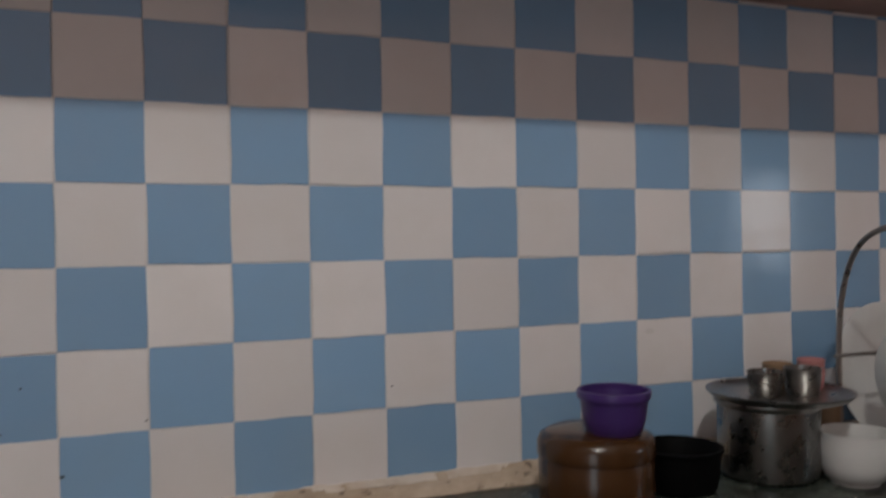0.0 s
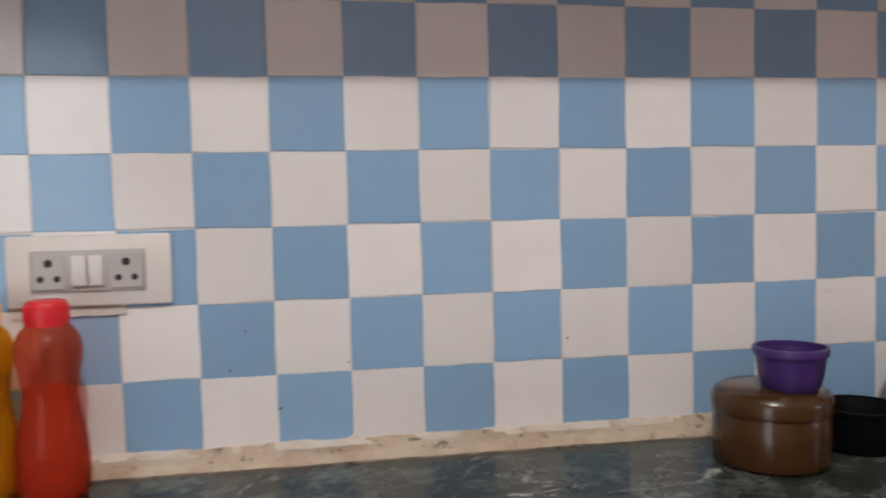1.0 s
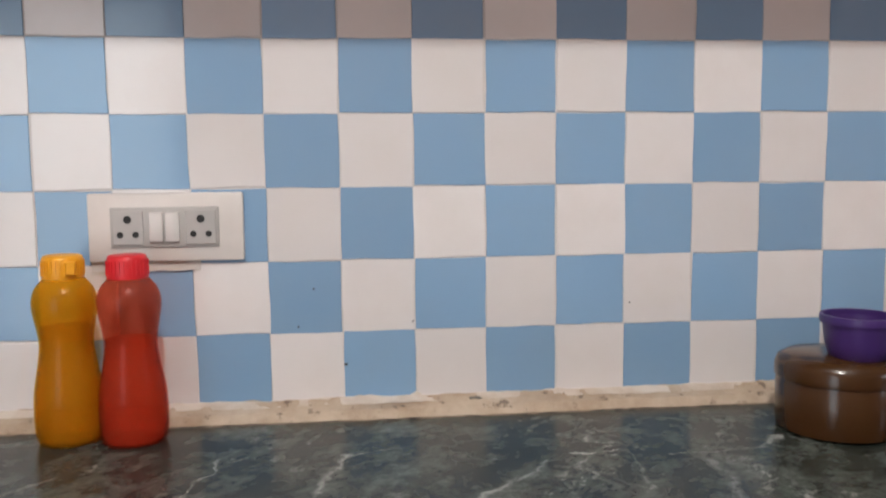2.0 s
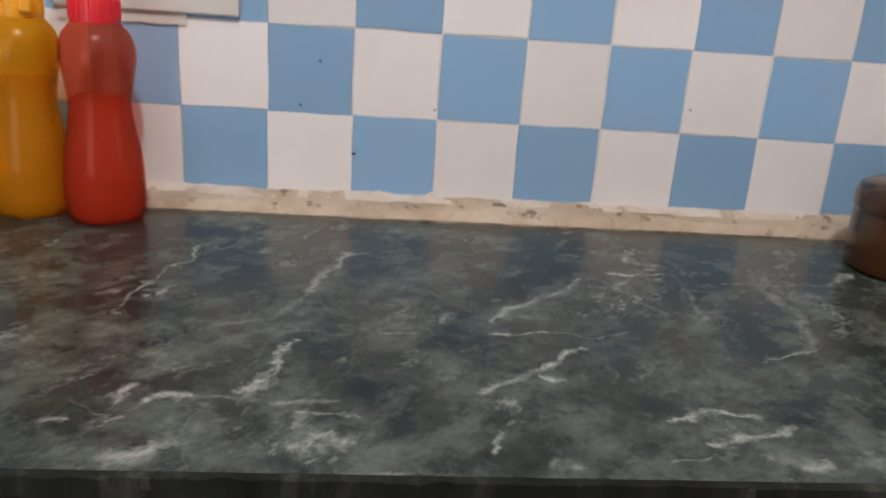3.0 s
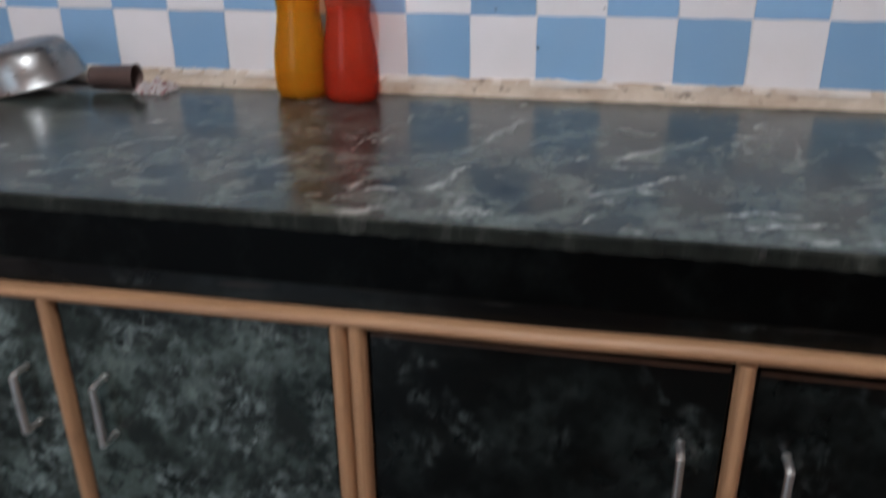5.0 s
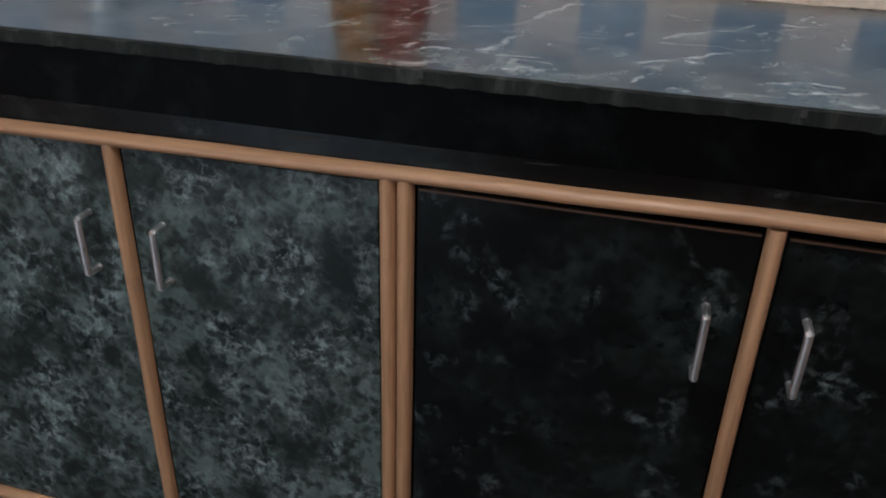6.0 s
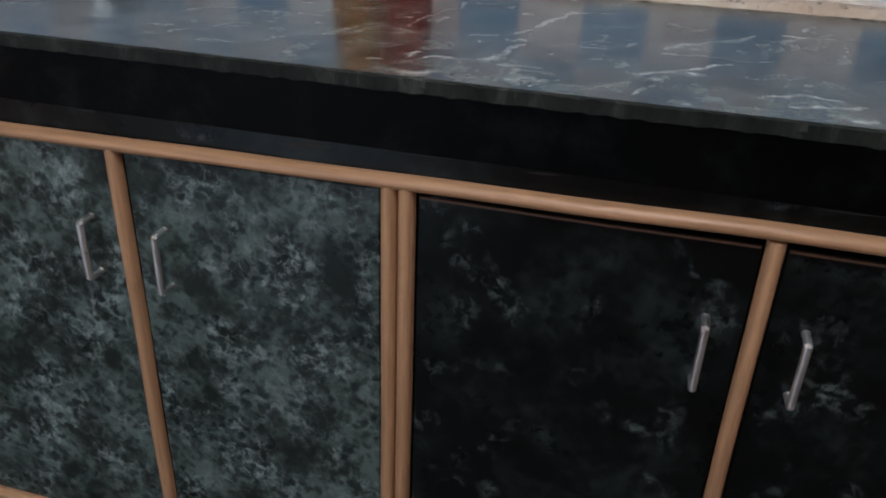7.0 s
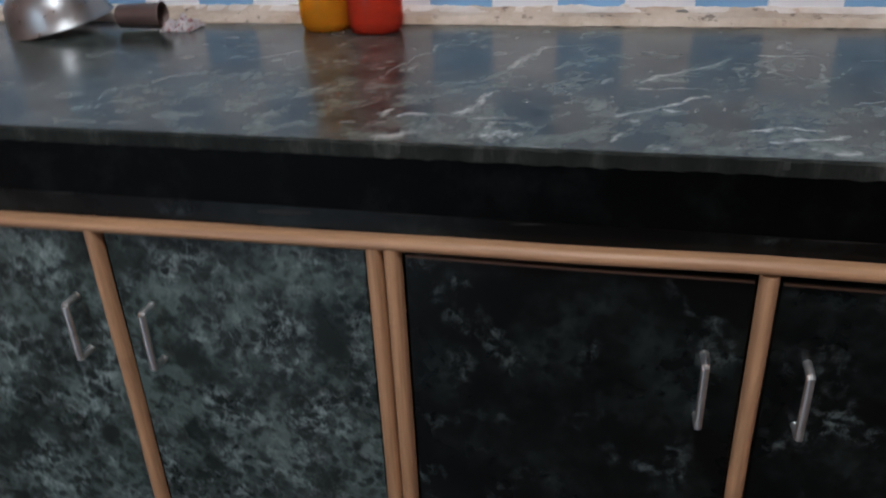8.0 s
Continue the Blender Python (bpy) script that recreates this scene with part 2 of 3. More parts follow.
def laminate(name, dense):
    """A printed sheet: black ground, green clouds and broken pale crystals; dense: how far the crystals spread, and how
    much reflected light is painted into ground and clouds.
    """
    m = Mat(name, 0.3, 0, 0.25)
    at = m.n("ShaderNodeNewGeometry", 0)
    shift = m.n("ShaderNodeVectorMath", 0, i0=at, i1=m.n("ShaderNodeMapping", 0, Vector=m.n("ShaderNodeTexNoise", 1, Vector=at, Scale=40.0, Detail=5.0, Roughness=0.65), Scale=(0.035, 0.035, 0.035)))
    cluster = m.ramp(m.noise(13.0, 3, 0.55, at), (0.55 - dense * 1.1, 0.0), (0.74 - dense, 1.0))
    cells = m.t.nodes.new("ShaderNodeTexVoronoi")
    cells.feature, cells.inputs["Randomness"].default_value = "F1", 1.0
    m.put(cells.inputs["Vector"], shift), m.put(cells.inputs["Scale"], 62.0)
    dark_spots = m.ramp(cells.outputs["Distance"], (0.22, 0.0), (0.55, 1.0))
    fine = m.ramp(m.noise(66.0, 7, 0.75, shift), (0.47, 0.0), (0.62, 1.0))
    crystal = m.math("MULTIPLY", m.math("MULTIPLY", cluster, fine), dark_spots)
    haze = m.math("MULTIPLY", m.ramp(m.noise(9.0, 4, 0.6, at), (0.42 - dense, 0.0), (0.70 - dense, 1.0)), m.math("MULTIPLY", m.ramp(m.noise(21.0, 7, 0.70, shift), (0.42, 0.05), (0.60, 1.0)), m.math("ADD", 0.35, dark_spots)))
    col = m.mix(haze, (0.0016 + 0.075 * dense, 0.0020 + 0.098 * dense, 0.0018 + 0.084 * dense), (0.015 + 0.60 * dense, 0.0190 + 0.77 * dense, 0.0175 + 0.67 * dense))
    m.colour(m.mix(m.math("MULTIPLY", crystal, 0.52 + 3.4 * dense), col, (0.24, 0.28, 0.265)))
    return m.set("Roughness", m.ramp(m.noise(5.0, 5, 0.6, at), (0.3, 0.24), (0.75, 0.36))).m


# Same sheet twice: the left copy has reflected haze painted into its colours.
LAMINATE, LAMINATE_LIT = laminate("black_green_laminate", 0.0), laminate("lit_green_laminate", 0.11)


def wood(name, along):
    m = Mat(name, 0.42, 0, 0.4)
    at = m.n("ShaderNodeNewGeometry", 0)
    stretch = m.n("ShaderNodeMapping", 0, Vector=at, Scale=(2.0, 60.0, 60.0) if along == "x" else (60.0, 60.0, 2.0))
    grain = m.noise(3.0, 6, 0.6, stretch)
    col = m.ramp(grain, (0.3, (0.27, 0.145, 0.072)), (0.55, (0.39, 0.215, 0.108)), (0.8, (0.47, 0.275, 0.145)))
    worn = m.ramp(m.noise(18.0, 5, 0.65, at), (0.62, 0.0), (0.75, 0.5))
    m.colour(m.mix(worn, col, (0.26, 0.13, 0.07)))
    return m.bump(grain, 0.2, 0.001).m


WOOD_X, WOOD_Z = wood("teak_beading_lengthwise", "x"), wood("teak_beading_upright", "z")


def steel(name, rough=0.22, tone=0.62):
    m = Mat(name, rough, 1.0)
    m.colour(m.mix(m.noise(12.0, 5), (tone, tone * 0.98, tone * 0.95), (tone * 0.8, tone * 0.78, tone * 0.75)))
    return m.set("Roughness", m.ramp(m.noise(40.0, 4), (0.3, rough * 0.7), (0.8, rough * 1.4))).m


STEEL, CHROME, DULL_STEEL, BOWL_STEEL, POT_STEEL = steel("brushed_steel", 0.2), steel("chrome", 0.36, 1.0), steel("dull_steel", 0.33, 0.4), steel("bowl_steel", 0.34, 0.32), steel("pot_steel", 0.30, 0.30)


def plastic(name, colour, rough=0.35, trans=0.0, sub=0.0):
    m = Mat(name, rough, 0, 0.5)
    dark = tuple(c * 0.82 for c in colour)
    m.colour(m.mix(m.noise(20.0, 4), colour, dark))
    m.b.inputs["Transmission Weight"].default_value = trans
    m.b.inputs["IOR"].default_value = 1.25 if trans else 1.5
    if sub:
        m.b.inputs["Subsurface Weight"].default_value = sub
        m.b.inputs["Subsurface Radius"].default_value = (0.02, 0.01, 0.005)
        m.b.inputs["Subsurface Scale"].default_value = 0.5
    return m.m


def translucent(name, colour, tint, share):
    """Tinted see-through plastic: part of the light passes straight on."""
    m = Mat(name, 0.24, 0, 0.5)
    m.colour(m.mix(m.noise(20.0, 4), colour, tuple(c * 0.85 for c in colour)))
    clear = m.t.nodes.new("ShaderNodeBsdfTransparent")
    clear.inputs[0].default_value = (*tint, 1)
    blend = m.t.nodes.new("ShaderNodeMixShader")
    blend.inputs[0].default_value = share
    m.t.links.new(m.b.outputs[0], blend.inputs[1]), m.t.links.new(clear.outputs[0], blend.inputs[2])
    m.t.links.new(blend.outputs[0], m.t.nodes["Material Output"].inputs[0])
    return m.m


YELLOW_BODY = translucent("amber_plastic", (0.72, 0.375, 0.018), (0.97, 0.78, 0.30), 0.76)
RED_BODY = translucent("red_plastic", (0.58, 0.100, 0.045), (0.95, 0.65, 0.57), 0.81)
YELLOW_CAP = plastic("orange_yellow_cap", (0.90, 0.40, 0.015), 0.38)
RED_CAP = plastic("crimson_cap", (0.72, 0.025, 0.035), 0.38)
YELLOW_FILL = translucent("amber_drink", (0.88, 0.44, 0.015), (1.0, 0.72, 0.12), 0.70)
RED_FILL = translucent("red_drink", (1.0, 0.155, 0.050), (1.0, 0.46, 0.27), 0.66)
PURPLE = plastic("purple_plastic", (0.060, 0.026, 0.16), 0.35)
BROWN = plastic("bronze_brown_plastic", (0.058, 0.024, 0.007), 0.2)
BLACK = plastic("black_enamel", (0.003, 0.003, 0.0033), 0.6)
BLACK.node_tree.nodes["Principled BSDF"].inputs["Specular IOR Level"].default_value = 0.06
IVORY = plastic("ivory_plastic", (0.80, 0.76, 0.73), 0.35)
GREY_PLATE = plastic("grey_switch_plate", (0.50, 0.485, 0.47), 0.4)
SWITCH_WHITE = plastic("white_switch", (0.78, 0.76, 0.74), 0.3)
HOLE = plastic("socket_hole", (0.02, 0.02, 0.02), 0.6)
PINK = plastic("pink_plastic", (0.50, 0.22, 0.22), 0.35)
TAN = plastic("tan_plastic", (0.34, 0.22, 0.13), 0.45)
OFFWHITE = plastic("offwhite_china", (0.76, 0.77, 0.76), 0.2)
glow = Mat("bulb_glass", 0.4)
glow.colour((0.9, 0.9, 0.88))
glow.set("Emission Color", (1.0, 0.93, 0.88, 1)), glow.set("Emission Strength", 14.0)
BULB = glow.m
bm_ = Mat("dull_brown_metal", 0.48, 0.55)
BROWN_METAL = bm_.colour(bm_.mix(bm_.noise(15.0, 5), (0.17, 0.115, 0.10), (0.10, 0.065, 0.055))).m
cloth_m = Mat("printed_cotton", 0.9)
cl = cloth_m.n("ShaderNodeTexVoronoi", 0, Vector=cloth_m.co.outputs["Object"], Scale=90.0)
CLOTH = cloth_m.colour(cloth_m.mix(cloth_m.ramp(cl, (0.30, 1.0), (0.42, 0.0)), (0.40, 0.35, 0.335), (0.25, 0.13, 0.125))).bump(cloth_m.noise(300.0), 0.4, 0.001).m

# ---- mesh helpers ----


def mesh_of(name, bm, *mats, smooth=False):
    me = bpy.data.meshes.new(name)
    bmesh.ops.recalc_face_normals(bm, faces=bm.faces)
    bm.to_mesh(me)
    bm.free()
    for m in mats:
        me.materials.append(m)
    if smooth:
        me.shade_smooth()
        me.set_sharp_from_angle(angle=radians(38))
    return me


def part(name, bm, material, parent=None, label="", smooth=False):
    """Links a bmesh as one mesh object under a thing or a part."""
    ob = new(name, mesh_of(name, bm, material, smooth=smooth))
    ob.parent = parent
    return tagged(ob, label)


def empty(name, place=(0, 0, 0), **tags):
    ob = new(name)
    ob.empty_display_size = 0.05
    ob.location = place
    return tagged(ob, **tags)


def box(x0, x1, y0, y1, z0, z1, bevel=0.0, seg=1, bm=None):
    own = bm is None
    bm = bmesh.new() if own else bm
    geo = bmesh.ops.create_cube(bm, size=1.0, matrix=Matrix.LocRotScale(((x0 + x1) / 2, (y0 + y1) / 2, (z0 + z1) / 2), None, (x1 - x0, y1 - y0, z1 - z0)))
    if bevel:
        edges = list({e for v in geo["verts"] for e in v.link_edges})
        bmesh.ops.bevel(bm, geom=edges, offset=bevel, segments=seg, affect="EDGES", profile=0.5)
    return bm


def lathe(profile, steps=40, bm=None, m=Matrix()):
    """Turns (radius, height) pairs round z; a radius of 0 closes the end."""
    bm = bm or bmesh.new()
    rings = []
    for r, z in profile:
        if r <= 1e-6:
            rings.append([bm.verts.new(m @ Vector((0, 0, z)))])
        else:
            rings.append([bm.verts.new(m @ Vector((r * math.cos(2 * math.pi * i / steps), r * math.sin(2 * math.pi * i / steps), z))) for i in range(steps)])
    for a, b in zip(rings, rings[1:]):
        for i in range(steps):
            j = (i + 1) % steps
            if len(a) == 1 and len(b) == 1:
                continue
            if len(a) == 1:
                bm.faces.new((a[0], b[i], b[j]))
            elif len(b) == 1:
                bm.faces.new((a[i], a[j], b[0]))
            else:
                bm.faces.new((a[i], a[j], b[j], b[i]))
    return bm


def smooth_line(points, steps=6):
    """A Catmull-Rom line through the points."""
    pts = [Vector(p) for p in points]
    pts = [2 * pts[0] - pts[1], *pts, 2 * pts[-1] - pts[-2]]
    out = []
    for a, b, c, d in zip(pts, pts[1:], pts[2:], pts[3:]):
        for k in range(steps):
            t = k / steps
            out.append(0.5 * ((2 * b) + (c - a) * t + (2 * a - 5 * b + 4 * c - d) * t * t + (3 * b - a - 3 * c + d) * t ** 3))
    return out + [pts[-2]]


def tube(points, radius, sides=10, bm=None):
    """A round rod along the points, with closed ends."""
    bm = bm or bmesh.new()
    pts = [Vector(p) for p in points]
    rings, up = [], None
    for i, p in enumerate(pts):
        d = (pts[min(i + 1, len(pts) - 1)] - pts[max(i - 1, 0)]).normalized()
        if up is None:
            up = d.orthogonal().normalized()
        up = (up - d * up.dot(d)).normalized()
        side = d.cross(up)
        rings.append([bm.verts.new(p + radius * (math.cos(2 * math.pi * k / sides) * up + math.sin(2 * math.pi * k / sides) * side)) for k in range(sides)])
    for a, b in zip(rings, rings[1:]):
        for k in range(sides):
            bm.faces.new((a[k], a[(k + 1) % sides], b[(k + 1) % sides], b[k]))
    bm.faces.new(rings[0][::-1]), bm.faces.new(rings[-1])
    return bm


def sweep(section, axis, start, end, steps=1, wobble=None):
    """Draws a closed section (pairs across the axis) along x or z."""
    bm = bmesh.new()
    rings = []
    for i in range(steps + 1):
        s = start + (end - start) * i / steps
        ring = []
        for k, (u, v) in enumerate(section):
            if wobble:
                u, v = wobble(s, k, u, v)
            ring.append(bm.verts.new((s, u, v) if axis == "x" else (u, v, s)))
        rings.append(ring)
    n = len(section)
    for a, b in zip(rings, rings[1:]):
        for k in range(n):
            bm.faces.new((a[k], a[(k + 1) % n], b[(k + 1) % n], b[k]))
    bm.faces.new(rings[0][::-1]), bm.faces.new(rings[-1])
    return bm


TOP = 0.8872       # worktop at the middle of its depth
LIP = -0.576       # its front edge
FACE = -0.528      # cabinet doors
BEAD = -0.541      # front of the wooden beading
LEFT, RIGHT, BACK, HIGH = -1.75, 1.95, -2.60, 2.77

# ---- the room ----
part("wall_north", box(LEFT - 0.12, RIGHT + 0.12, 0.0018, 0.14, 0, HIGH), GROUT)
wall_north = bpy.data.objects["wall_north"]
tagged(wall_north, "kitchen wall of blue and white chequered glazed tiles", "wall", kind="structure")
tagged(part("wall_west", box(LEFT - 0.12, LEFT, BACK, 0.0, 0, HIGH), WALL), "plain peach painted kitchen side wall", "wall", kind="structure")
# The door gap in this unseen wall is invented, for the added fill.
south = box(LEFT - 0.12, -1.62, BACK - 0.12, BACK, 0, HIGH)
box(-0.78, RIGHT + 0.12, BACK - 0.12, BACK, 0, HIGH, bm=south)
box(-1.62, -0.78, BACK - 0.12, BACK, 2.05, HIGH, bm=south)
tagged(part("wall_south", south, WALL), "unseen peach painted wall behind with an opening added for the fill light", "wall", kind="structure")
east = box(RIGHT, RIGHT + 0.12, BACK, -1.30, 0, HIGH)
box(RIGHT, RIGHT + 0.12, -0.74, 0.0, 0, HIGH, bm=east)
box(RIGHT, RIGHT + 0.12, -1.30, -0.74, 0, 0.98, bm=east)
box(RIGHT, RIGHT + 0.12, -1.30, -0.74, 1.66, HIGH, bm=east)
tagged(part("wall_east", east, WALL), "peach painted wall with a window opening", "wall", kind="structure")
tagged(part("floor", box(LEFT - 0.12, RIGHT + 0.12, BACK - 0.12, 0.14, -0.1, 0.0), FLOOR), "grey speckled stone kitchen floor", "floor", kind="structure")
tagged(part("ceiling", box(LEFT - 0.12, RIGHT + 0.12, BACK - 0.12, 0.14, HIGH, HIGH + 0.1), CEILING), "plain white painted ceiling", "ceiling", kind="structure")
win = empty("window_1", (RIGHT + 0.09, -1.02, 0.98), label="plain white framed kitchen window", category="window", kind="structure")
for a, b, c, d in ((-0.28, -0.25, 0, 0.68), (0.25, 0.28, 0, 0.68), (-0.25, 0.25, 0, 0.03), (-0.25, 0.25, 0.65, 0.68), (-0.015, 0.015, 0.03, 0.65)):
    part("window_frame", box(-0.025, 0.025, a, b, c, d, 0.003), IVORY, win)

# ceiling bulb
lamp = empty("ceiling_lamp", (LAMP[0], LAMP[1], LAMP[2] + 0.37), label="white bulb in a holder under the ceiling", category="lamp")
part("ceiling_rose", lathe([(0, 0), (0.04, 0), (0.04, -0.015), (0.012, -0.025), (0, -0.025)], 24), IVORY, lamp, smooth=True)
part("cord", tube([(0, 0, -0.02), (0, 0, -0.16)], 0.003, 8), BLACK, lamp)
part("holder", lathe([(0, -0.155), (0.012, -0.155), (0.02, -0.17), (0.02, -0.215), (0, -0.215)], 24), IVORY, lamp, smooth=True)
globe = part("bulb", lathe([(0.018, -0.214), (0.034, -0.24), (0.048, -0.29), (0.052, -0.33), (0.050, -0.375), (0.040, -0.405), (0.022, -0.423), (0, -0.428)], 28), BULB, lamp, smooth=True)
globe.visible_shadow = False

# wall shelf above the tiles, out of which the upper shade falls
shelf = empty("wall_shelf", (0, 0, 1.605), label="deep peach painted wall shelf above the worktop", category="shelf")
sb = bmesh.new()
vs = [sb.verts.new(p) for z in (0, 0.03) for p in ((-1.7, -0.001, z), (1.9, -0.001, z), (1.9, -0.2915, z), (-1.7, -0.2915, z))]
for f in ((0, 1, 2, 3), (7, 6, 5, 4), (0, 4, 5, 1), (1, 5, 6, 2), (2, 6, 7, 3), (3, 7, 4, 0)):
    sb.faces.new([vs[i] for i in f])
part("board", sb, WALL, shelf)
for x in (-1.2, 0.0, 1.2):
    br = bmesh.new()
    box(x - 0.012, x + 0.012, -0.012, -0.001, -0.0, 0.16, bm=br)
    box(x - 0.012, x + 0.012, -0.22, -0.012, 0.031, 0.045, bm=br)
    part("bracket", br, DULL_STEEL, shelf)

# ---- worktop ----
def rest(y):
    """Height of the worktop at y: it falls a little towards the wall."""
    return 0.8863 + 0.0055 * -y


counter = empty("worktop", (0, 0, 0), label="polished green-black marble worktop with white veins", category="worktop")


def lip_wobble(s, k, u, v):
    j = noise.noise(Vector((s * 30.0, k * 0.3, 0))) * 0.0006 + noise.noise(Vector((s * 75.0, 5 + k, 0))) * 0.0010
    return (u + j * 0.6, v + j * 1.6) if k in (1, 2) else (u, v)


front = LIP + 0.005
slab = sweep([(0.0, rest(0)), (front, rest(front)), (front, rest(front) - 0.015), (0.0, rest(0) - 0.015)], "x", LEFT, RIGHT, 8)
part("slab", slab, MARBLE, counter, "polished veined top")
for a, b in ((LEFT, -0.088), (-0.088, 0.252), (0.252, 0.61), (0.61, RIGHT)):
    edge = sweep([(front, rest(front) - 0.0002), (LIP, rest(LIP) - 0.0016), (LIP + 0.0006, rest(LIP) - 0.0150), (front, rest(front) - 0.0155)], "x", a, b, int((b - a) * 240), lip_wobble)
    part("front_edge", edge, SAWN, counter, "rough sawn dark stone edge")


filler = Mat("grey_joint_filler", 0.8)
FILLER = filler.colour(filler.mix(filler.noise(60.0, 4), (0.014, 0.0140, 0.011), (0.034, 0.032, 0.026))).m
for x in (-0.088, 0.252):
    part("joint", box(x - 0.0034, x + 0.0034, LIP - 0.0006, LIP + 0.004, rest(LIP) - 0.0095, rest(LIP) - 0.0014, 0.0012), FILLER, counter, "pale filled joint in the stone edge")


def mortar_wobble(s, k, u, v):
    if k in (0, 4):
        return u, v
    j = noise.noise(Vector((s * 9.0, k * 2.0, 1))) * 0.006 + noise.noise(Vector((s * 45.0, k * 3.0, 2))) * 0.0034 + noise.noise(Vector((s * 140.0, k, 3))) * 0.0008
    if k == 3:
        return u, v + j * 1.2
    return u + j, v + abs(j) * (0.5 if k == 2 else 0.0)


B = rest(-0.03)
strip = sweep([(0.002, B - 0.003), (-0.047, B - 0.0035), (-0.030, B + 0.0100), (-0.0035, B + 0.0190), (0.002, B + 0.0175)], "x", LEFT, RIGHT, 1200, mortar_wobble)
tagged(part("mortar_strip", strip, MORTAR, None, smooth=False), "rough stained cream mortar joint along the worktop", "trim", kind="structure")


def filler_wobble(s, k, u, v):
    j = noise.noise(Vector((s * 11.0, k * 1.7, 21))) * 0.0030 + noise.noise(Vector((s * 48.0, k * 2.3, 9))) * 0.0022 + noise.noise(Vector((s * 130.0, k, 5))) * 0.0010
    return (u, v + j) if k == 2 else (u + j, v + j * 0.3) if k == 1 else (u, v)


pale = Mat("white_filler", 0.7)
PALE = pale.colour(pale.mix(pale.ramp(pale.noise(22.0, 6, 0.65), (0.45, 0.0), (0.75, 1.0)), (0.67, 0.61, 0.54), (0.50, 0.41, 0.32))).bump(pale.noise(70.0, 4), 0.4, 0.002).m
line = sweep([(0.002, B + 0.011), (-0.0170, B + 0.0150), (-0.0028, B + 0.0208), (0.002, B + 0.0198)], "x", LEFT, RIGHT, 1200, filler_wobble)
tagged(part("trim_5", line, PALE), "ragged white filler between tiles and mortar", "trim", kind="structure")


def grime_wobble(s, k, u, v):
    j = noise.noise(Vector((s * 14.0, 3.0, 8))) + 0.7 * noise.noise(Vector((s * 60.0, 2.0, 4)))
    return (u - 0.006 * max(0.0, j), v) if k == 1 else (u, v + (0.0030 * max(0.0, j) if k == 2 else 0))


soot = Mat("dark_grime", 0.8)
GRIME = soot.colour(soot.mix(soot.ramp(soot.noise(30.0, 5, 0.65), (0.38, 0.0), (0.58, 1.0)), (0.022, 0.018, 0.014), (0.24, 0.18, 0.13))).m
grime = sweep([(-0.040, B - 0.003), (-0.0505, B - 0.0026), (-0.0475, B + 0.0004), (-0.040, B + 0.0006)], "x", LEFT, RIGHT, 1200, grime_wobble)
tagged(part("trim_3", grime, GRIME), "dark line of dirt along the mortar joint", "trim", kind="structure")


def smear(name, x, y, z, w, h, d, m, parent, label, seed):
    """A thin uneven dab lying on an upright surface."""
    bm = bmesh.new()
    n = 18
    rim = []
    for i in range(n):
        a = 2 * math.pi * i / n
        k = 1 + 0.35 * noise.noise(Vector((math.cos(a) * 1.3, math.sin(a) * 1.3, seed)))
        rim.append((w / 2 * k * math.cos(a), h / 2 * k * math.sin(a)))
    outer = [bm.verts.new((x + u, y, z + v)) for u, v in rim]
    inner = [bm.verts.new((x + u * 0.75, y - d, z + v * 0.75)) for u, v in rim]
    for i in range(n):
        bm.faces.new((outer[i], outer[(i + 1) % n], inner[(i + 1) % n], inner[i]))
    bm.faces.new(inner)
    return part(name, bm, m, parent, label, smooth=True)


mortar = bpy.data.objects["mortar_strip"]
CEMENT = plastic("grey_cement", (0.21, 0.195, 0.17), 0.8)
for i, (x, w, h) in enumerate(((0.100, 0.022, 0.022), (-0.130, 0.050, 0.016), (0.300, 0.060, 0.014), (-0.020, 0.070, 0.013), (0.455, 0.050, 0.015), (0.205, 0.030, 0.014), (-0.52, 0.06, 0.016), (-0.43, 0.05, 0.014))):
    smear("mortar_dab", x, 0.001, B + 0.0180, w, h * 0.6, 0.0014, PALE if i % 3 != 1 else MORTAR, mortar, "pale filler smeared up over the tile edge", i * 2.7)
smear("mortar_chip", 0.181, -0.014, B + 0.0150, 0.020, 0.008, 0.003, CEMENT, mortar, "grey broken patch in the mortar", 4.4)
smear("paint_chip", 0.002, 0.0008, 0.954, 0.006, 0.004, 0.0015, HOLE, wall_north, "tiny dark chip at a tile edge", 1.1)
smear("paint_chip", 0.822, 0.0008, 1.082, 0.020, 0.009, 0.0020, SWITCH_WHITE, wall_north, "small glossy white drip on a tile", 6.1)

for x, z in ((-0.0400, 1.0610), (-0.0620, 1.0085), (0.0960, 1.0120), (0.4080, 1.0300)):
    smear("speck", x, 0.0002, z, 0.0032, 0.0026, 0.0008, HOLE, wall_north, "tiny dark speck on a tile", x * 40)

# ---- cabinets under the worktop ----
HALF = [(math.cos(math.pi * i / 8), math.sin(math.pi * i / 8)) for i in range(9)]


def bead_section(c, w, y0=FACE + 0.002, y1=BEAD, swap=False):
    """A half-round moulding of width w about c, from y0 out to y1."""
    pts = [(c + w / 2 * a, y0 - 0.004 + (y1 - y0 + 0.004) * b) for a, b in HALF]
    pts = [(c + w / 2, y0)] + pts + [(c - w / 2, y0)]
    return [(b, a) for a, b in pts] if swap else pts


def uneven(amount):
    return lambda s, k, u, v: (u + amount * noise.noise(Vector((s * 5.0, 0.3, u * 3))), v + amount * noise.noise(Vector((s * 6.0, 4.2, 1))))


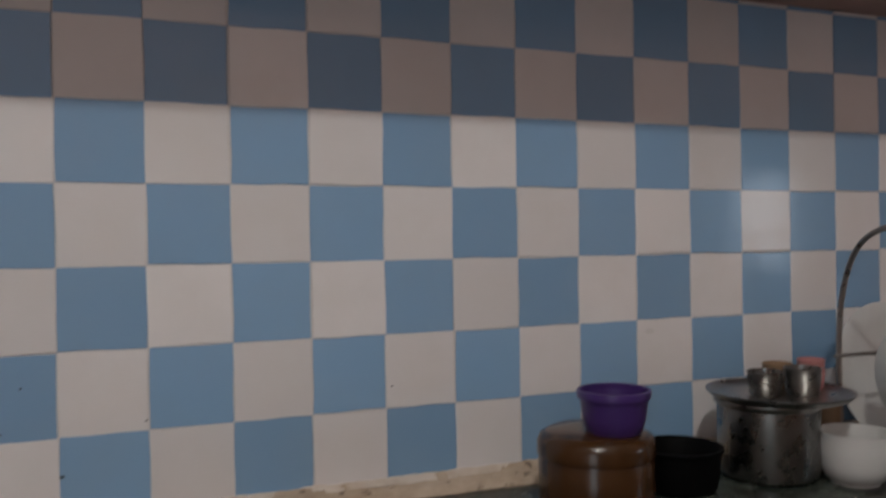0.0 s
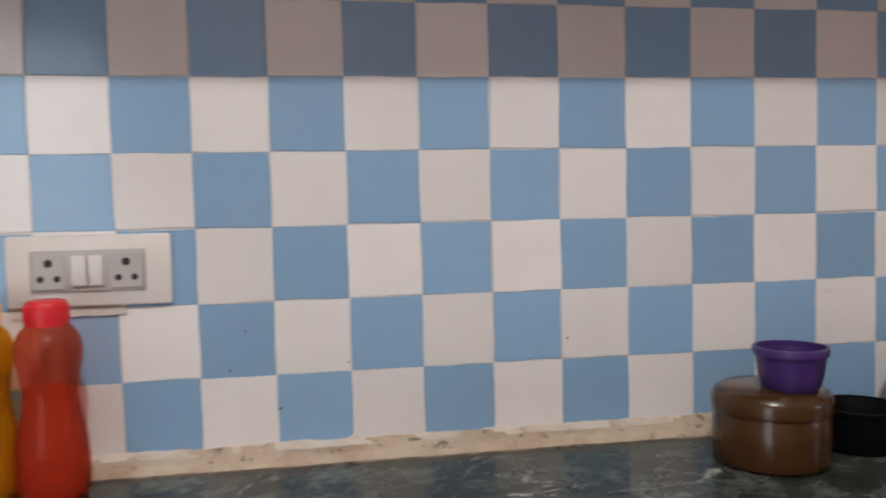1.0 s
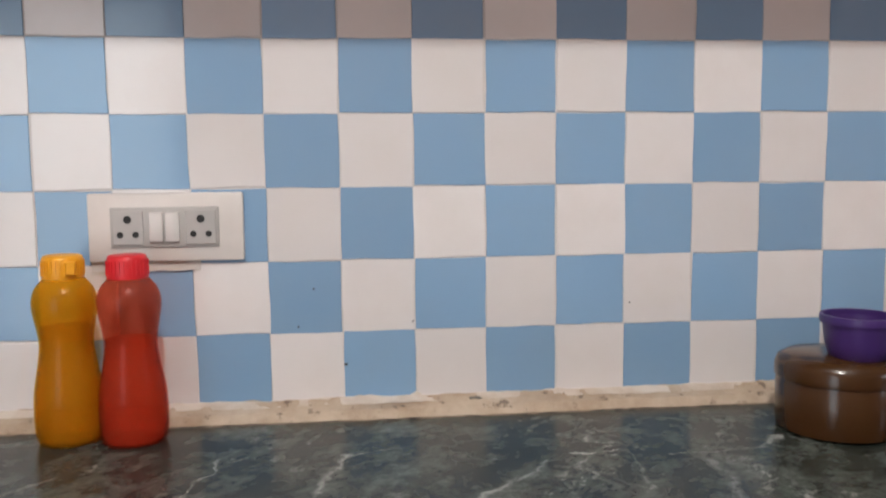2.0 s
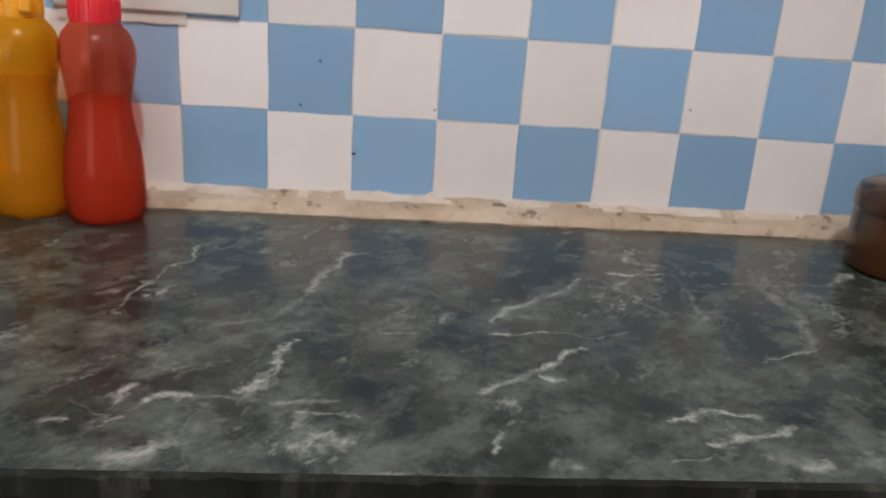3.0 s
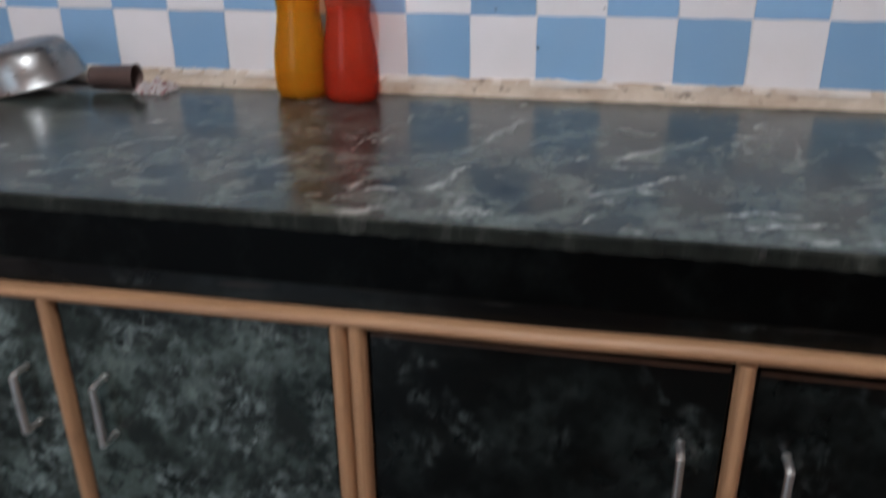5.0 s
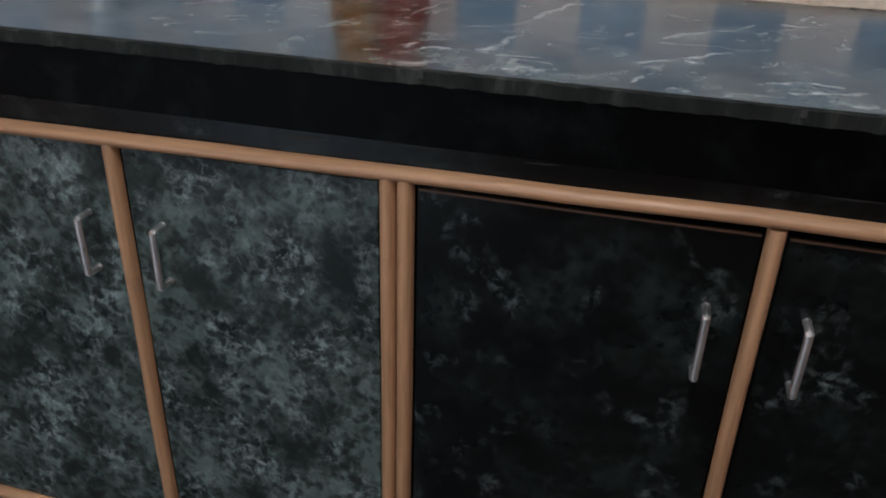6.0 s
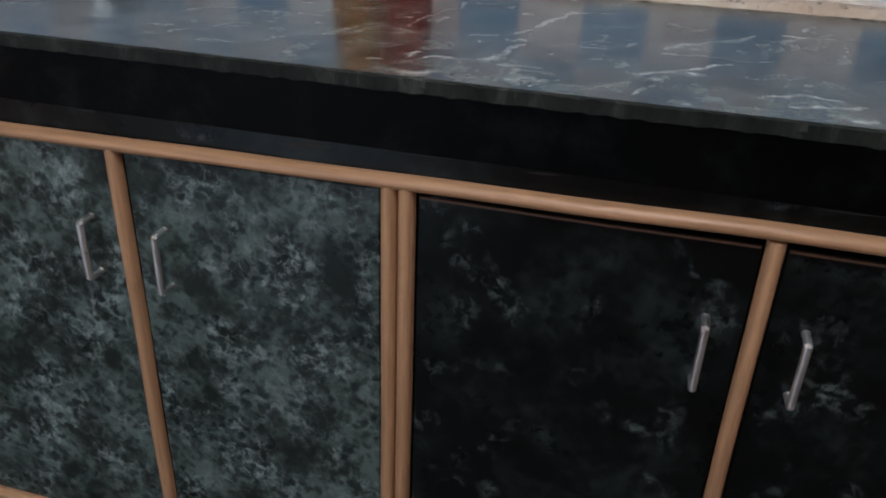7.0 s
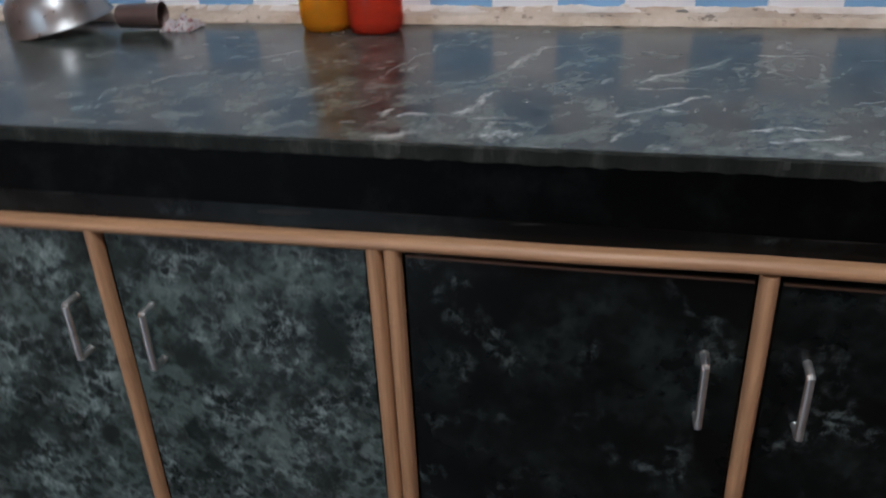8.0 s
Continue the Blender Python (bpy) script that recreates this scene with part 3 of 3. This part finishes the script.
def handle(x, z, parent):
    out = FACE - 0.023
    line = smooth_line([(x, FACE - 0.001, z + 0.040), (x, out + 0.006, z + 0.040), (x, out + 0.001, z + 0.0385), (x, out, z + 0.034), (x, out, z - 0.032), (x, out + 0.001, z - 0.0365), (x, out + 0.006, z - 0.038), (x, FACE - 0.001, z - 0.038)], 4)
    bm = tube(line, 0.0044, 12)
    for s in (-0.038, 0.040):
        lathe([(0, 0), (0.0048, 0), (0.0048, 0.002), (0.004, 0.003), (0, 0.003)], 14, bm, Matrix.Translation((x, FACE, z + s)) @ Matrix.Rotation(radians(90), 4, "X"))
    return part("handle", bm, CHROME, parent, "curved chrome bar handle", smooth=True)


EDGE_WOOD = plastic("dark_stained_edge", (0.10, 0.052, 0.027), 0.6)


def cabinet(name_label, x0, x1, meet, doors, sheet):
    """One carcass with two doors: x0 and x1 outside, meet: the bead between the doors."""
    unit = empty("base_cabinet", (0, 0, 0), label=name_label, category="cabinet", group="cabinets under the worktop")
    body = bmesh.new()
    box(x0, x0 + 0.016, FACE + 0.022, -0.02, 0.08, 0.860, bm=body)
    box(x1 - 0.016, x1, FACE + 0.022, -0.02, 0.08, 0.860, bm=body)
    box(x0 + 0.016, x1 - 0.016, FACE + 0.022, -0.02, 0.08, 0.096, bm=body)
    box(x0 + 0.016, x1 - 0.016, -0.036, -0.02, 0.096, 0.860, bm=body)
    part("body", body, LAMINATE, unit)
    part("plinth", box(x0, x1, FACE + 0.05, FACE + 0.066, 0.0, 0.0795), LAMINATE, unit)
    for a, b, hx, hz in doors:
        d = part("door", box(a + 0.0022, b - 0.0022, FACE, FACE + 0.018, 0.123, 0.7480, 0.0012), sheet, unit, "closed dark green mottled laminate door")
        handle(hx, hz, d)
        if sheet is LAMINATE:
            part("edge_strip", sweep([(FACE + 0.001, 0.7440), (FACE - 0.0018, 0.7444), (FACE - 0.0018, 0.7468), (FACE + 0.001, 0.7472)], "x", a + 0.004, b - 0.004, 12, uneven(0.0006)), EDGE_WOOD, d, "thin dark brown edge strip along the door top")
    part("bead", sweep(bead_section(meet, 0.0185), "z", 0.121, 0.757, 24, uneven(0.0010)), WOOD_Z, unit, "upright half-round teak beading", smooth=True)
    for e in (x0 + 0.0098, x1 - 0.0098):
        part("bead", sweep(bead_section(e, 0.0190), "z", 0.121, 0.757, 24, uneven(0.0010)), WOOD_Z, unit, "upright half-round teak beading", smooth=True)
    part("bottom_rail", sweep(bead_section(0.111, 0.0200, swap=True), "x", x0, x1, 30, uneven(0.0012)), WOOD_X, unit, "half-round teak bottom rail", smooth=True)
    return unit


cabinet("two-door dark green laminate cabinet with teak beading and chrome handles", -0.836, -0.1263, -0.481, ((-0.816, -0.4903, -0.530, 0.615), (-0.4717, -0.1463, -0.427, 0.612)), LAMINATE_LIT)
cabinet("two-door black-green laminate cabinet with teak beading and chrome handles", -0.1258, 0.650, 0.2625, ((-0.106, 0.2533, 0.212, 0.617), (0.2718, 0.630, 0.311, 0.617)), LAMINATE)
cabinet("two-door dark green laminate cabinet at the end of the run", -1.55, -0.8365, -1.19, ((-1.53, -1.1993, -1.24, 0.626), (-1.1807, -0.857, -1.14, 0.626)), LAMINATE_LIT)
cabinet("two-door dark green laminate cabinet near the sink end", 0.6505, 1.40, 1.03, ((0.670, 1.0207, 0.985, 0.63), (1.0393, 1.380, 1.08, 0.63)), LAMINATE)


def rail_wobble(s, k, u, v):
    u, v = uneven(0.0014)(s, k, u, v)
    return u, v + 0.010 * s


tagged(part("trim_1", sweep(bead_section(0.7625, 0.0170, y1=BEAD - 0.001, swap=True), "x", -1.55, 1.40, 160, rail_wobble), WOOD_X, smooth=True), "long half-round teak rail above the cabinet doors", "trim", kind="structure")
tagged(part("trim_2", box(-1.55, 1.40, FACE + 0.004, FACE + 0.020, 0.755, 0.7955, 0.001), LAMINATE), "narrow mottled green laminate strip above the doors", "trim", kind="structure")
board = Mat("near_black_band", 0.5, 0, 0.07)
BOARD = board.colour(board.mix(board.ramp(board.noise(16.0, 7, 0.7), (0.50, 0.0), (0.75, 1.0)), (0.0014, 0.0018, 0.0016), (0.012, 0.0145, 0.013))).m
tagged(part("trim_4", box(-1.55, 1.40, FACE - 0.003, FACE + 0.020, 0.796, 0.8738, 0.0012), BOARD), "smooth near-black band under the worktop edge", "trim", kind="structure")

apron = bpy.data.objects["trim_2"]
# Strips painted in as highlights, for light caught along the seam.
for x0, x1, z0, z1, h in ((-0.128, -0.060, 0.7920, 0.7935, 0.0016), (-0.270, -0.205, 0.7850, 0.7875, 0.0060), (0.289, 0.352, 0.7920, 0.7930, 0.0018), (0.010, 0.045, 0.7895, 0.7910, 0.0022), (-0.526, -0.495, 0.7920, 0.7930, 0.0022)):
    sc = bmesh.new()
    pts = [(x0 + (x1 - x0) * i / 8, z0 + (z1 - z0) * i / 8 + 0.0006 * noise.noise(Vector((i * 0.9, x0 * 20, 0)))) for i in range(9)]
    low = [sc.verts.new((x, FACE + 0.0036, z - h / 2 * math.sin(math.pi * (i + 0.6) / 9.2))) for i, (x, z) in enumerate(pts)]
    top = [sc.verts.new((x, FACE + 0.0036, z + h / 2 * math.sin(math.pi * (i + 0.6) / 9.2))) for i, (x, z) in enumerate(pts)]
    for i in range(8):
        sc.faces.new((low[i], low[i + 1], top[i + 1], top[i]))
    part("seam_streak", sc, FILLER, apron, "pale streak painted as light caught along the seam")

# ---- socket plate on the tiles ----
plate = empty("switch_socket", (-0.231, 0, 1.150), label="white double socket and switch plate on the tiles", category="socket")
part("back_box", box(-0.101, 0.101, -0.010, -0.0005, -0.046, 0.046, 0.004, 2), IVORY, plate, smooth=True)
part("module", box(-0.071, 0.069, -0.0135, -0.0095, -0.026, 0.027, 0.0015, 2), GREY_PLATE, plate, "grey module plate", smooth=True)
for sx in (-0.048, 0.046):
    so = part("socket_face", box(sx - 0.020, sx + 0.020, -0.0155, -0.013, -0.023, 0.023, 0.0012), GREY_PLATE, plate)
    for hx, hz, r in ((0, 0.011, 0.0052), (-0.010, -0.009, 0.0042), (0.010, -0.009, 0.0042)):
        part("pin_hole", lathe([(0, 0), (r, 0), (r, 0.001), (0, 0.001)], 14, None, Matrix.Translation((sx + hx, -0.0155, hz)) @ Matrix.Rotation(radians(90), 4, "X")), HOLE, so, "dark socket pin hole")
for sx in (-0.0115, 0.0095):
    part("switch", box(sx - 0.0090, sx + 0.0090, -0.0185, -0.013, -0.019, 0.020, 0.002, 2), SWITCH_WHITE, plate, "white rocker switch", smooth=True)
patch = bmesh.new()
ring = [(-0.100 + 0.18 * t, -0.046 - 0.013 - 0.003 * noise.noise(Vector((t * 9, 0, 0)))) for t in [i / 14 for i in range(12)]]
front = [patch.verts.new((x, -0.003, z)) for x, z in ring] + [patch.verts.new((0.042, -0.003, -0.040)), patch.verts.new((-0.100, -0.003, -0.040))]
face = patch.faces.new(front)
ext = bmesh.ops.extrude_face_region(patch, geom=[face])
bmesh.ops.translate(patch, verts=[v for v in ext["geom"] if isinstance(v, bmesh.types.BMVert)], vec=(0, 0.0025, 0))
part("filler_patch", patch, CEILING, plate, "white filler smeared below the plate")

# ---- bottles ----


def bottle(name_label, x, y, turn, body_m, cap_m, fill_m, level):
    b = empty("water_bottle", (x, y, rest(y)), label=name_label, category="bottle", group="bottles by the wall")
    b.rotation_euler, b.scale = (0, 0, turn), (1.0, 1.0, 1.07)
    outline = [(0.0, 0.004), (0.030, 0.0), (0.037, 0.003), (0.0405, 0.014), (0.0415, 0.035), (0.0400, 0.062), (0.0350, 0.090), (0.0318, 0.112), (0.0325, 0.128), (0.0358, 0.146), (0.0380, 0.160), (0.0372, 0.172), (0.0330, 0.183), (0.0260, 0.191), (0.0225, 0.196)]
    line = [(max(p.x, 0), p.y) for p in smooth_line([(r, z, 0) for r, z in outline], 4)]
    inner = [(max(r - 0.0016, 0), z + 0.0012) for r, z in line]
    part("body", lathe(line + inner[::-1], 48), body_m, b, "translucent plastic bottle with a narrow waist", smooth=True)
    full = [(max(r - 0.0026, 0), z + 0.0022) for r, z in line if z < level]
    full.append((full[-1][0], level)), full.append((0, level))
    part("drink", lathe(full, 40), fill_m, b, "bottle filled to just above the waist", smooth=True)
    cap = part("cap", lathe([(0, 0.2205), (0.019, 0.2205), (0.0222, 0.219), (0.0238, 0.216), (0.0246, 0.1950), (0.0240, 0.1925), (0.022, 0.1925)], 40), cap_m, b, "matching screw cap", smooth=True)
    ribs = bmesh.new()
    for i in range(30):
        a = 2 * math.pi * i / 30
        box(-0.0008, 0.0008, -0.0253, -0.0238, 0.197, 0.214, bm=ribs)
        bmesh.ops.rotate(ribs, verts=ribs.verts[-8:], cent=(0, 0, 0), matrix=Matrix.Rotation(a, 3, "Z"))
    part("grip_ribs", ribs, cap_m, cap)
    tab = box(0.006, 0.018, -0.0280, -0.022, 0.198, 0.214, 0.0015)
    part("loop", tab, cap_m, cap)
    return b


bottle("translucent amber yellow bottle with orange cap", -0.342, -0.076, 0.2, YELLOW_BODY, YELLOW_CAP, YELLOW_FILL, 0.136)
bottle("translucent red bottle with crimson cap", -0.261, -0.089, 2.6, RED_BODY, RED_CAP, RED_FILL, 0.1225)

# ---- jar, bowl and pots at the far end ----
jar = empty("storage_jar", (0.624, -0.163, TOP), label="squat bronze-brown round storage jar on the worktop", category="jar")
jar.scale = (1.06, 1.06, 0.97)
part("body", lathe([(0, 0), (0.060, 0), (0.0665, 0.004), (0.068, 0.012), (0.068, 0.064), (0.0665, 0.067), (0.0665, 0.070)], 48), BROWN, jar, smooth=True)
part("lid", lathe([(0.066, 0.0695), (0.0695, 0.071), (0.0695, 0.086), (0.066, 0.095), (0.056, 0.101), (0.030, 0.1035), (0, 0.1040)], 48), BROWN, jar, "glossy domed brown lid", smooth=True)

cup = empty("plastic_bowl", (0.634, -0.190, TOP + 0.0975), label="small purple plastic bowl standing on the brown jar", category="bowl")
cup.scale = (0.90, 0.90, 1.0)
part("wall", lathe([(0, 0.0), (0.033, 0.0), (0.038, 0.004), (0.043, 0.020), (0.0465, 0.046), (0.047, 0.048), (0.0455, 0.048), (0.042, 0.022), (0.036, 0.006), (0, 0.004)], 44), PURPLE, cup, smooth=True)
part("rim", lathe([(0.0465, 0.044), (0.0495, 0.0445), (0.0505, 0.050), (0.0495, 0.0545), (0.0460, 0.0545), (0.0455, 0.047), (0.0465, 0.044)], 44), PURPLE, cup, "thick rolled purple rim", smooth=True)

pan = empty("black_pan", (0.766, -0.143, TOP), label="small black enamel cooking pan on the worktop", category="pan")
pan.scale = (0.82, 0.82, 0.76)
part("body", lathe([(0, 0), (0.050, 0), (0.058, 0.006), (0.063, 0.03), (0.065, 0.070), (0.068, 0.073), (0.066, 0.075), (0.062, 0.070), (0.059, 0.03), (0.05, 0.008), (0, 0.006)], 40), BLACK, pan, smooth=True)
part("rim", lathe([(0.066, 0.071), (0.0695, 0.0715), (0.0695, 0.0765), (0.064, 0.0765), (0.064, 0.072)], 40), BLACK, pan, smooth=True)

pot = empty("cooking_pot", (0.917, -0.142, TOP), label="steel cooking pot covered with a wide steel plate", category="pot")
pot.scale = (0.66, 0.66, 0.91)
part("body", lathe([(0, 0), (0.090, 0), (0.100, 0.006), (0.104, 0.020), (0.104, 0.110), (0.100, 0.110), (0.100, 0.02), (0, 0.004)], 56), POT_STEEL, pot, smooth=True)
part("rim", lathe([(0.1035, 0.109), (0.1065, 0.112), (0.111, 0.117), (0.111, 0.1195), (0.108, 0.120), (0.101, 0.113), (0.1005, 0.109), (0.1035, 0.109)], 56), DULL_STEEL, pot, "turned-out steel rim", smooth=True)
lid = empty("steel_plate", (0.930, -0.150, TOP + 0.1093), label="wide dull steel plate lying on the pot as a lid", category="plate")
lid.scale = (0.85, 0.85, 1.0)
part("disc", lathe([(0, 0), (0.095, 0.0), (0.108, 0.004), (0.112, 0.009), (0.115, 0.010), (0.116, 0.0125), (0.112, 0.0125), (0.106, 0.007), (0.094, 0.003), (0, 0.003)], 56), DULL_STEEL, lid, smooth=True)


def katori(name_label, x, y, z, r, h, m, cat="cup"):
    k = empty("steel_cup" if m in (POT_STEEL, DULL_STEEL) else "plastic_cup", (x, y, z), label=name_label, category=cat)
    part("wall", lathe([(0, 0), (r * 0.80, 0), (r * 0.88, 0.002), (r * 0.97, h * 0.5), (r, h - 0.002), (r * 1.05, h), (r * 1.0, h + 0.001), (r * 0.93, h * 0.55), (r * 0.84, 0.004), (0, 0.003)], 32), m, k, smooth=True)
    return k


PLATE_TOP = TOP + 0.1123
katori("small plain steel cup standing on the plate", 0.915, -0.140, PLATE_TOP, 0.024, 0.034, POT_STEEL)
katori("small plain steel cup with a tan base on the plate", 0.966, -0.157, PLATE_TOP, 0.025, 0.038, DULL_STEEL)
katori("small tan plastic cup on the steel plate", 0.975, -0.100, PLATE_TOP, 0.021, 0.036, TAN)
katori("small pink plastic cup on the steel plate", 1.009, -0.130, PLATE_TOP, 0.019, 0.044, PINK)

rack = empty("dish_rack", (1.178, -0.200, TOP), label="wire dish rack with tall looped ends beside the pot", category="rack")
for sx in (-0.125, 0.0, 0.125):
    loop = smooth_line([(sx, -0.13, 0.004), (sx, -0.145, 0.10), (sx, -0.14, 0.24), (sx, -0.11, 0.325), (sx, -0.05, 0.350), (sx, 0.02, 0.325), (sx, 0.055, 0.24), (sx, 0.06, 0.10), (sx, 0.05, 0.004)], 6)
    part("loop", tube(loop, 0.0042, 8), DULL_STEEL, rack, "bent steel wire loop", smooth=True)
for y, z in ((-0.135, 0.03), (0.05, 0.03), (-0.146, 0.16), (0.058, 0.16)):
    part("rail", tube([(-0.135, y, z), (0.135, y, z)], 0.003, 8), DULL_STEEL, rack, smooth=True)
for i in range(7):
    x = -0.10 + i * 0.033
    part("wire", tube([(x, -0.135, 0.0335), (x, 0.05, 0.0335)], 0.002, 6), DULL_STEEL, rack, smooth=True)
for x, r, m, lab in ((1.095, 0.088, OFFWHITE, "white china plate upright in the dish rack"), (1.135, 0.090, STEEL, "steel dinner plate upright in the dish rack"), (1.175, 0.085, OFFWHITE, "white china plate upright in the dish rack"), (1.22, 0.088, STEEL, "steel dinner plate upright in the dish rack")):
    pl8 = empty("dinner_plate", (x, -0.242, TOP + 0.0375 + r), label=lab, category="plate", group="plates in the rack")
    pl8.rotation_euler = (0, radians(90 - 8), 0)
    part("disc", lathe([(0, 0), (r * 0.6, 0), (r * 0.7, 0.004), (r, 0.012), (r * 1.0, 0.014), (r * 0.68, 0.0065), (0, 0.003)], 40), m, pl8, smooth=True)
lean = empty("serving_plate", (1.235, -0.052, TOP + 0.112), label="large white china plate leaning against the tiles", category="plate")
lean.rotation_euler = (radians(80), 0, 0)
part("disc", lathe([(0, 0.004), (0.066, 0.004), (0.078, 0.007), (0.112, 0.019), (0.113, 0.021), (0.111, 0.0215), (0.076, 0.0105), (0.064, 0.0075), (0, 0.0075)], 48), OFFWHITE, lean, smooth=True)
katori("tan plastic tumbler in front of the rack", 1.024, -0.142, TOP + 0.0012, 0.020, 0.098, TAN)
china = empty("china_bowl", (1.000, -0.214, TOP), label="small glossy white china bowl beside the cooking pot", category="bowl")
part("wall", lathe([(0, 0.003), (0.030, 0.003), (0.038, 0.008), (0.045, 0.024), (0.0475, 0.050), (0.048, 0.068), (0.0485, 0.070), (0.0470, 0.070), (0.0455, 0.050), (0.043, 0.026), (0.035, 0.011), (0, 0.007)], 44), OFFWHITE, china, smooth=True)
part("foot_ring", lathe([(0.028, 0), (0.031, 0), (0.0315, 0.0045), (0.0285, 0.0045), (0.028, 0)], 32), OFFWHITE, china, smooth=True)

# ---- bowl, tumbler and cloth by the wall ----
bowl = empty("steel_bowl", (-0.785, -0.112, TOP), label="upturned shiny steel bowl lying tilted on the worktop", category="bowl")
bowl.rotation_euler = (radians(6), radians(-9), 0)
bowl.location.z, bowl.scale = TOP + 0.0125, (1.03, 1.03, 0.86)
part("shell", lathe([(0, 0.0700), (0.046, 0.0700), (0.056, 0.0675), (0.064, 0.061), (0.070, 0.049), (0.0755, 0.026), (0.0790, 0.006), (0.0815, 0.0015), (0.0825, 0.0), (0.0800, -0.0005), (0.0772, 0.006), (0.0737, 0.026), (0.0682, 0.048), (0.0625, 0.0590), (0.055, 0.0655), (0.046, 0.0680), (0, 0.0680)], 52), BOWL_STEEL, bowl, smooth=True)
tum = empty("metal_tumbler", (-0.645, -0.100, rest(-0.1) + 0.0215), label="small dull brown metal tumbler lying on its side", category="tumbler")
tum.rotation_euler, tum.scale = (0, radians(90), radians(6)), (0.82, 0.82, 0.95)
part("wall", lathe([(0, -0.040), (0.019, -0.040), (0.0215, -0.037), (0.0245, 0.034), (0.0262, 0.036), (0.0255, 0.0375), (0.0232, 0.034), (0.020, -0.036), (0, -0.037)], 36), BROWN_METAL, tum, smooth=True)
rag = bmesh.new()
gx, gy = 30, 22
grid = [[rag.verts.new((0.066 * (i / gx - 0.5) + 0.006 * noise.noise(Vector((j * 0.3, i * 0.2, 7))), 0.062 * (j / gy - 0.5) + 0.006 * noise.noise(Vector((i * 0.25, j * 0.2, 3))), 0.003 + 0.034 * max(0, noise.noise(Vector((i * 0.16, j * 0.20, 1.5))) + 0.42) * math.sin(math.pi * i / gx) ** 0.5 * math.sin(math.pi * j / gy) ** 0.5)) for j in range(gy + 1)] for i in range(gx + 1)]
for i in range(gx):
    for j in range(gy):
        rag.faces.new((grid[i][j], grid[i + 1][j], grid[i + 1][j + 1], grid[i][j + 1]))
ext = bmesh.ops.extrude_face_region(rag, geom=rag.faces[:])
bmesh.ops.translate(rag, verts=[v for v in ext["geom"] if isinstance(v, bmesh.types.BMVert)], vec=(0, 0, -0.0022))
cloth = part("kitchen_cloth", rag, CLOTH, smooth=True)
cloth.location, cloth.scale = (-0.582, -0.093, rest(-0.093)), (0.78, 0.80, 0.85)
tagged(cloth, "small crumpled red and white printed cloth", "cloth")

# ---- wall tiles ----
rng = random.Random(7)


def tile_mesh(name, m):
    """A glazed tile with slightly uneven, softened edges, standing off the wall."""
    bm = bmesh.new()
    h = 0.0493
    corner = [(sx * h + rng.uniform(-0.0011, 0.0009), sz * h + rng.uniform(-0.0011, 0.0009)) for sx, sz in ((-1, -1), (1, -1), (1, 1), (-1, 1))]
    side = []
    for (ax, az), (bx, bz) in zip(corner, corner[1:] + corner[:1]):
        for k in range(3):
            t = k / 3
            wob = rng.uniform(-0.0010, 0.0010) if k else 0.0
            side.append((ax + (bx - ax) * t + wob * (az != bz), az + (bz - az) * t + wob))
    rings = [[bm.verts.new((x * s, y, z * s)) for x, z in side] for s, y in ((1.0, 0.0028), (1.0, 0.0006), (0.985, 0.0))]
    n = len(side)
    for a, b in zip(rings, rings[1:]):
        for k in range(n):
            bm.faces.new((a[k], a[(k + 1) % n], b[(k + 1) % n], b[k]))
    bm.faces.new(rings[-1])
    return mesh_of(name, bm, m)


whites = [tile_mesh("white_tile", TILE_WHITE) for _ in range(6)]
blues = [tile_mesh("blue_tile", TILE_BLUE) for _ in range(6)]
for row in range(9):
    for col in range(-14, 17):
        blue = (row + col) % 2 == 0
        t = new("tile", rng.choice(blues if blue else whites))
        t.location = (0.1 * col + 0.05 + rng.uniform(-0.0009, 0.0009), rng.uniform(-0.0003, 0.0003), 0.95 + 0.1 * row + rng.uniform(-0.0008, 0.0008))
        t.rotation_euler = (rng.uniform(-0.003, 0.003), rng.uniform(-0.004, 0.004), rng.uniform(-0.003, 0.003))
        t.parent = wall_north
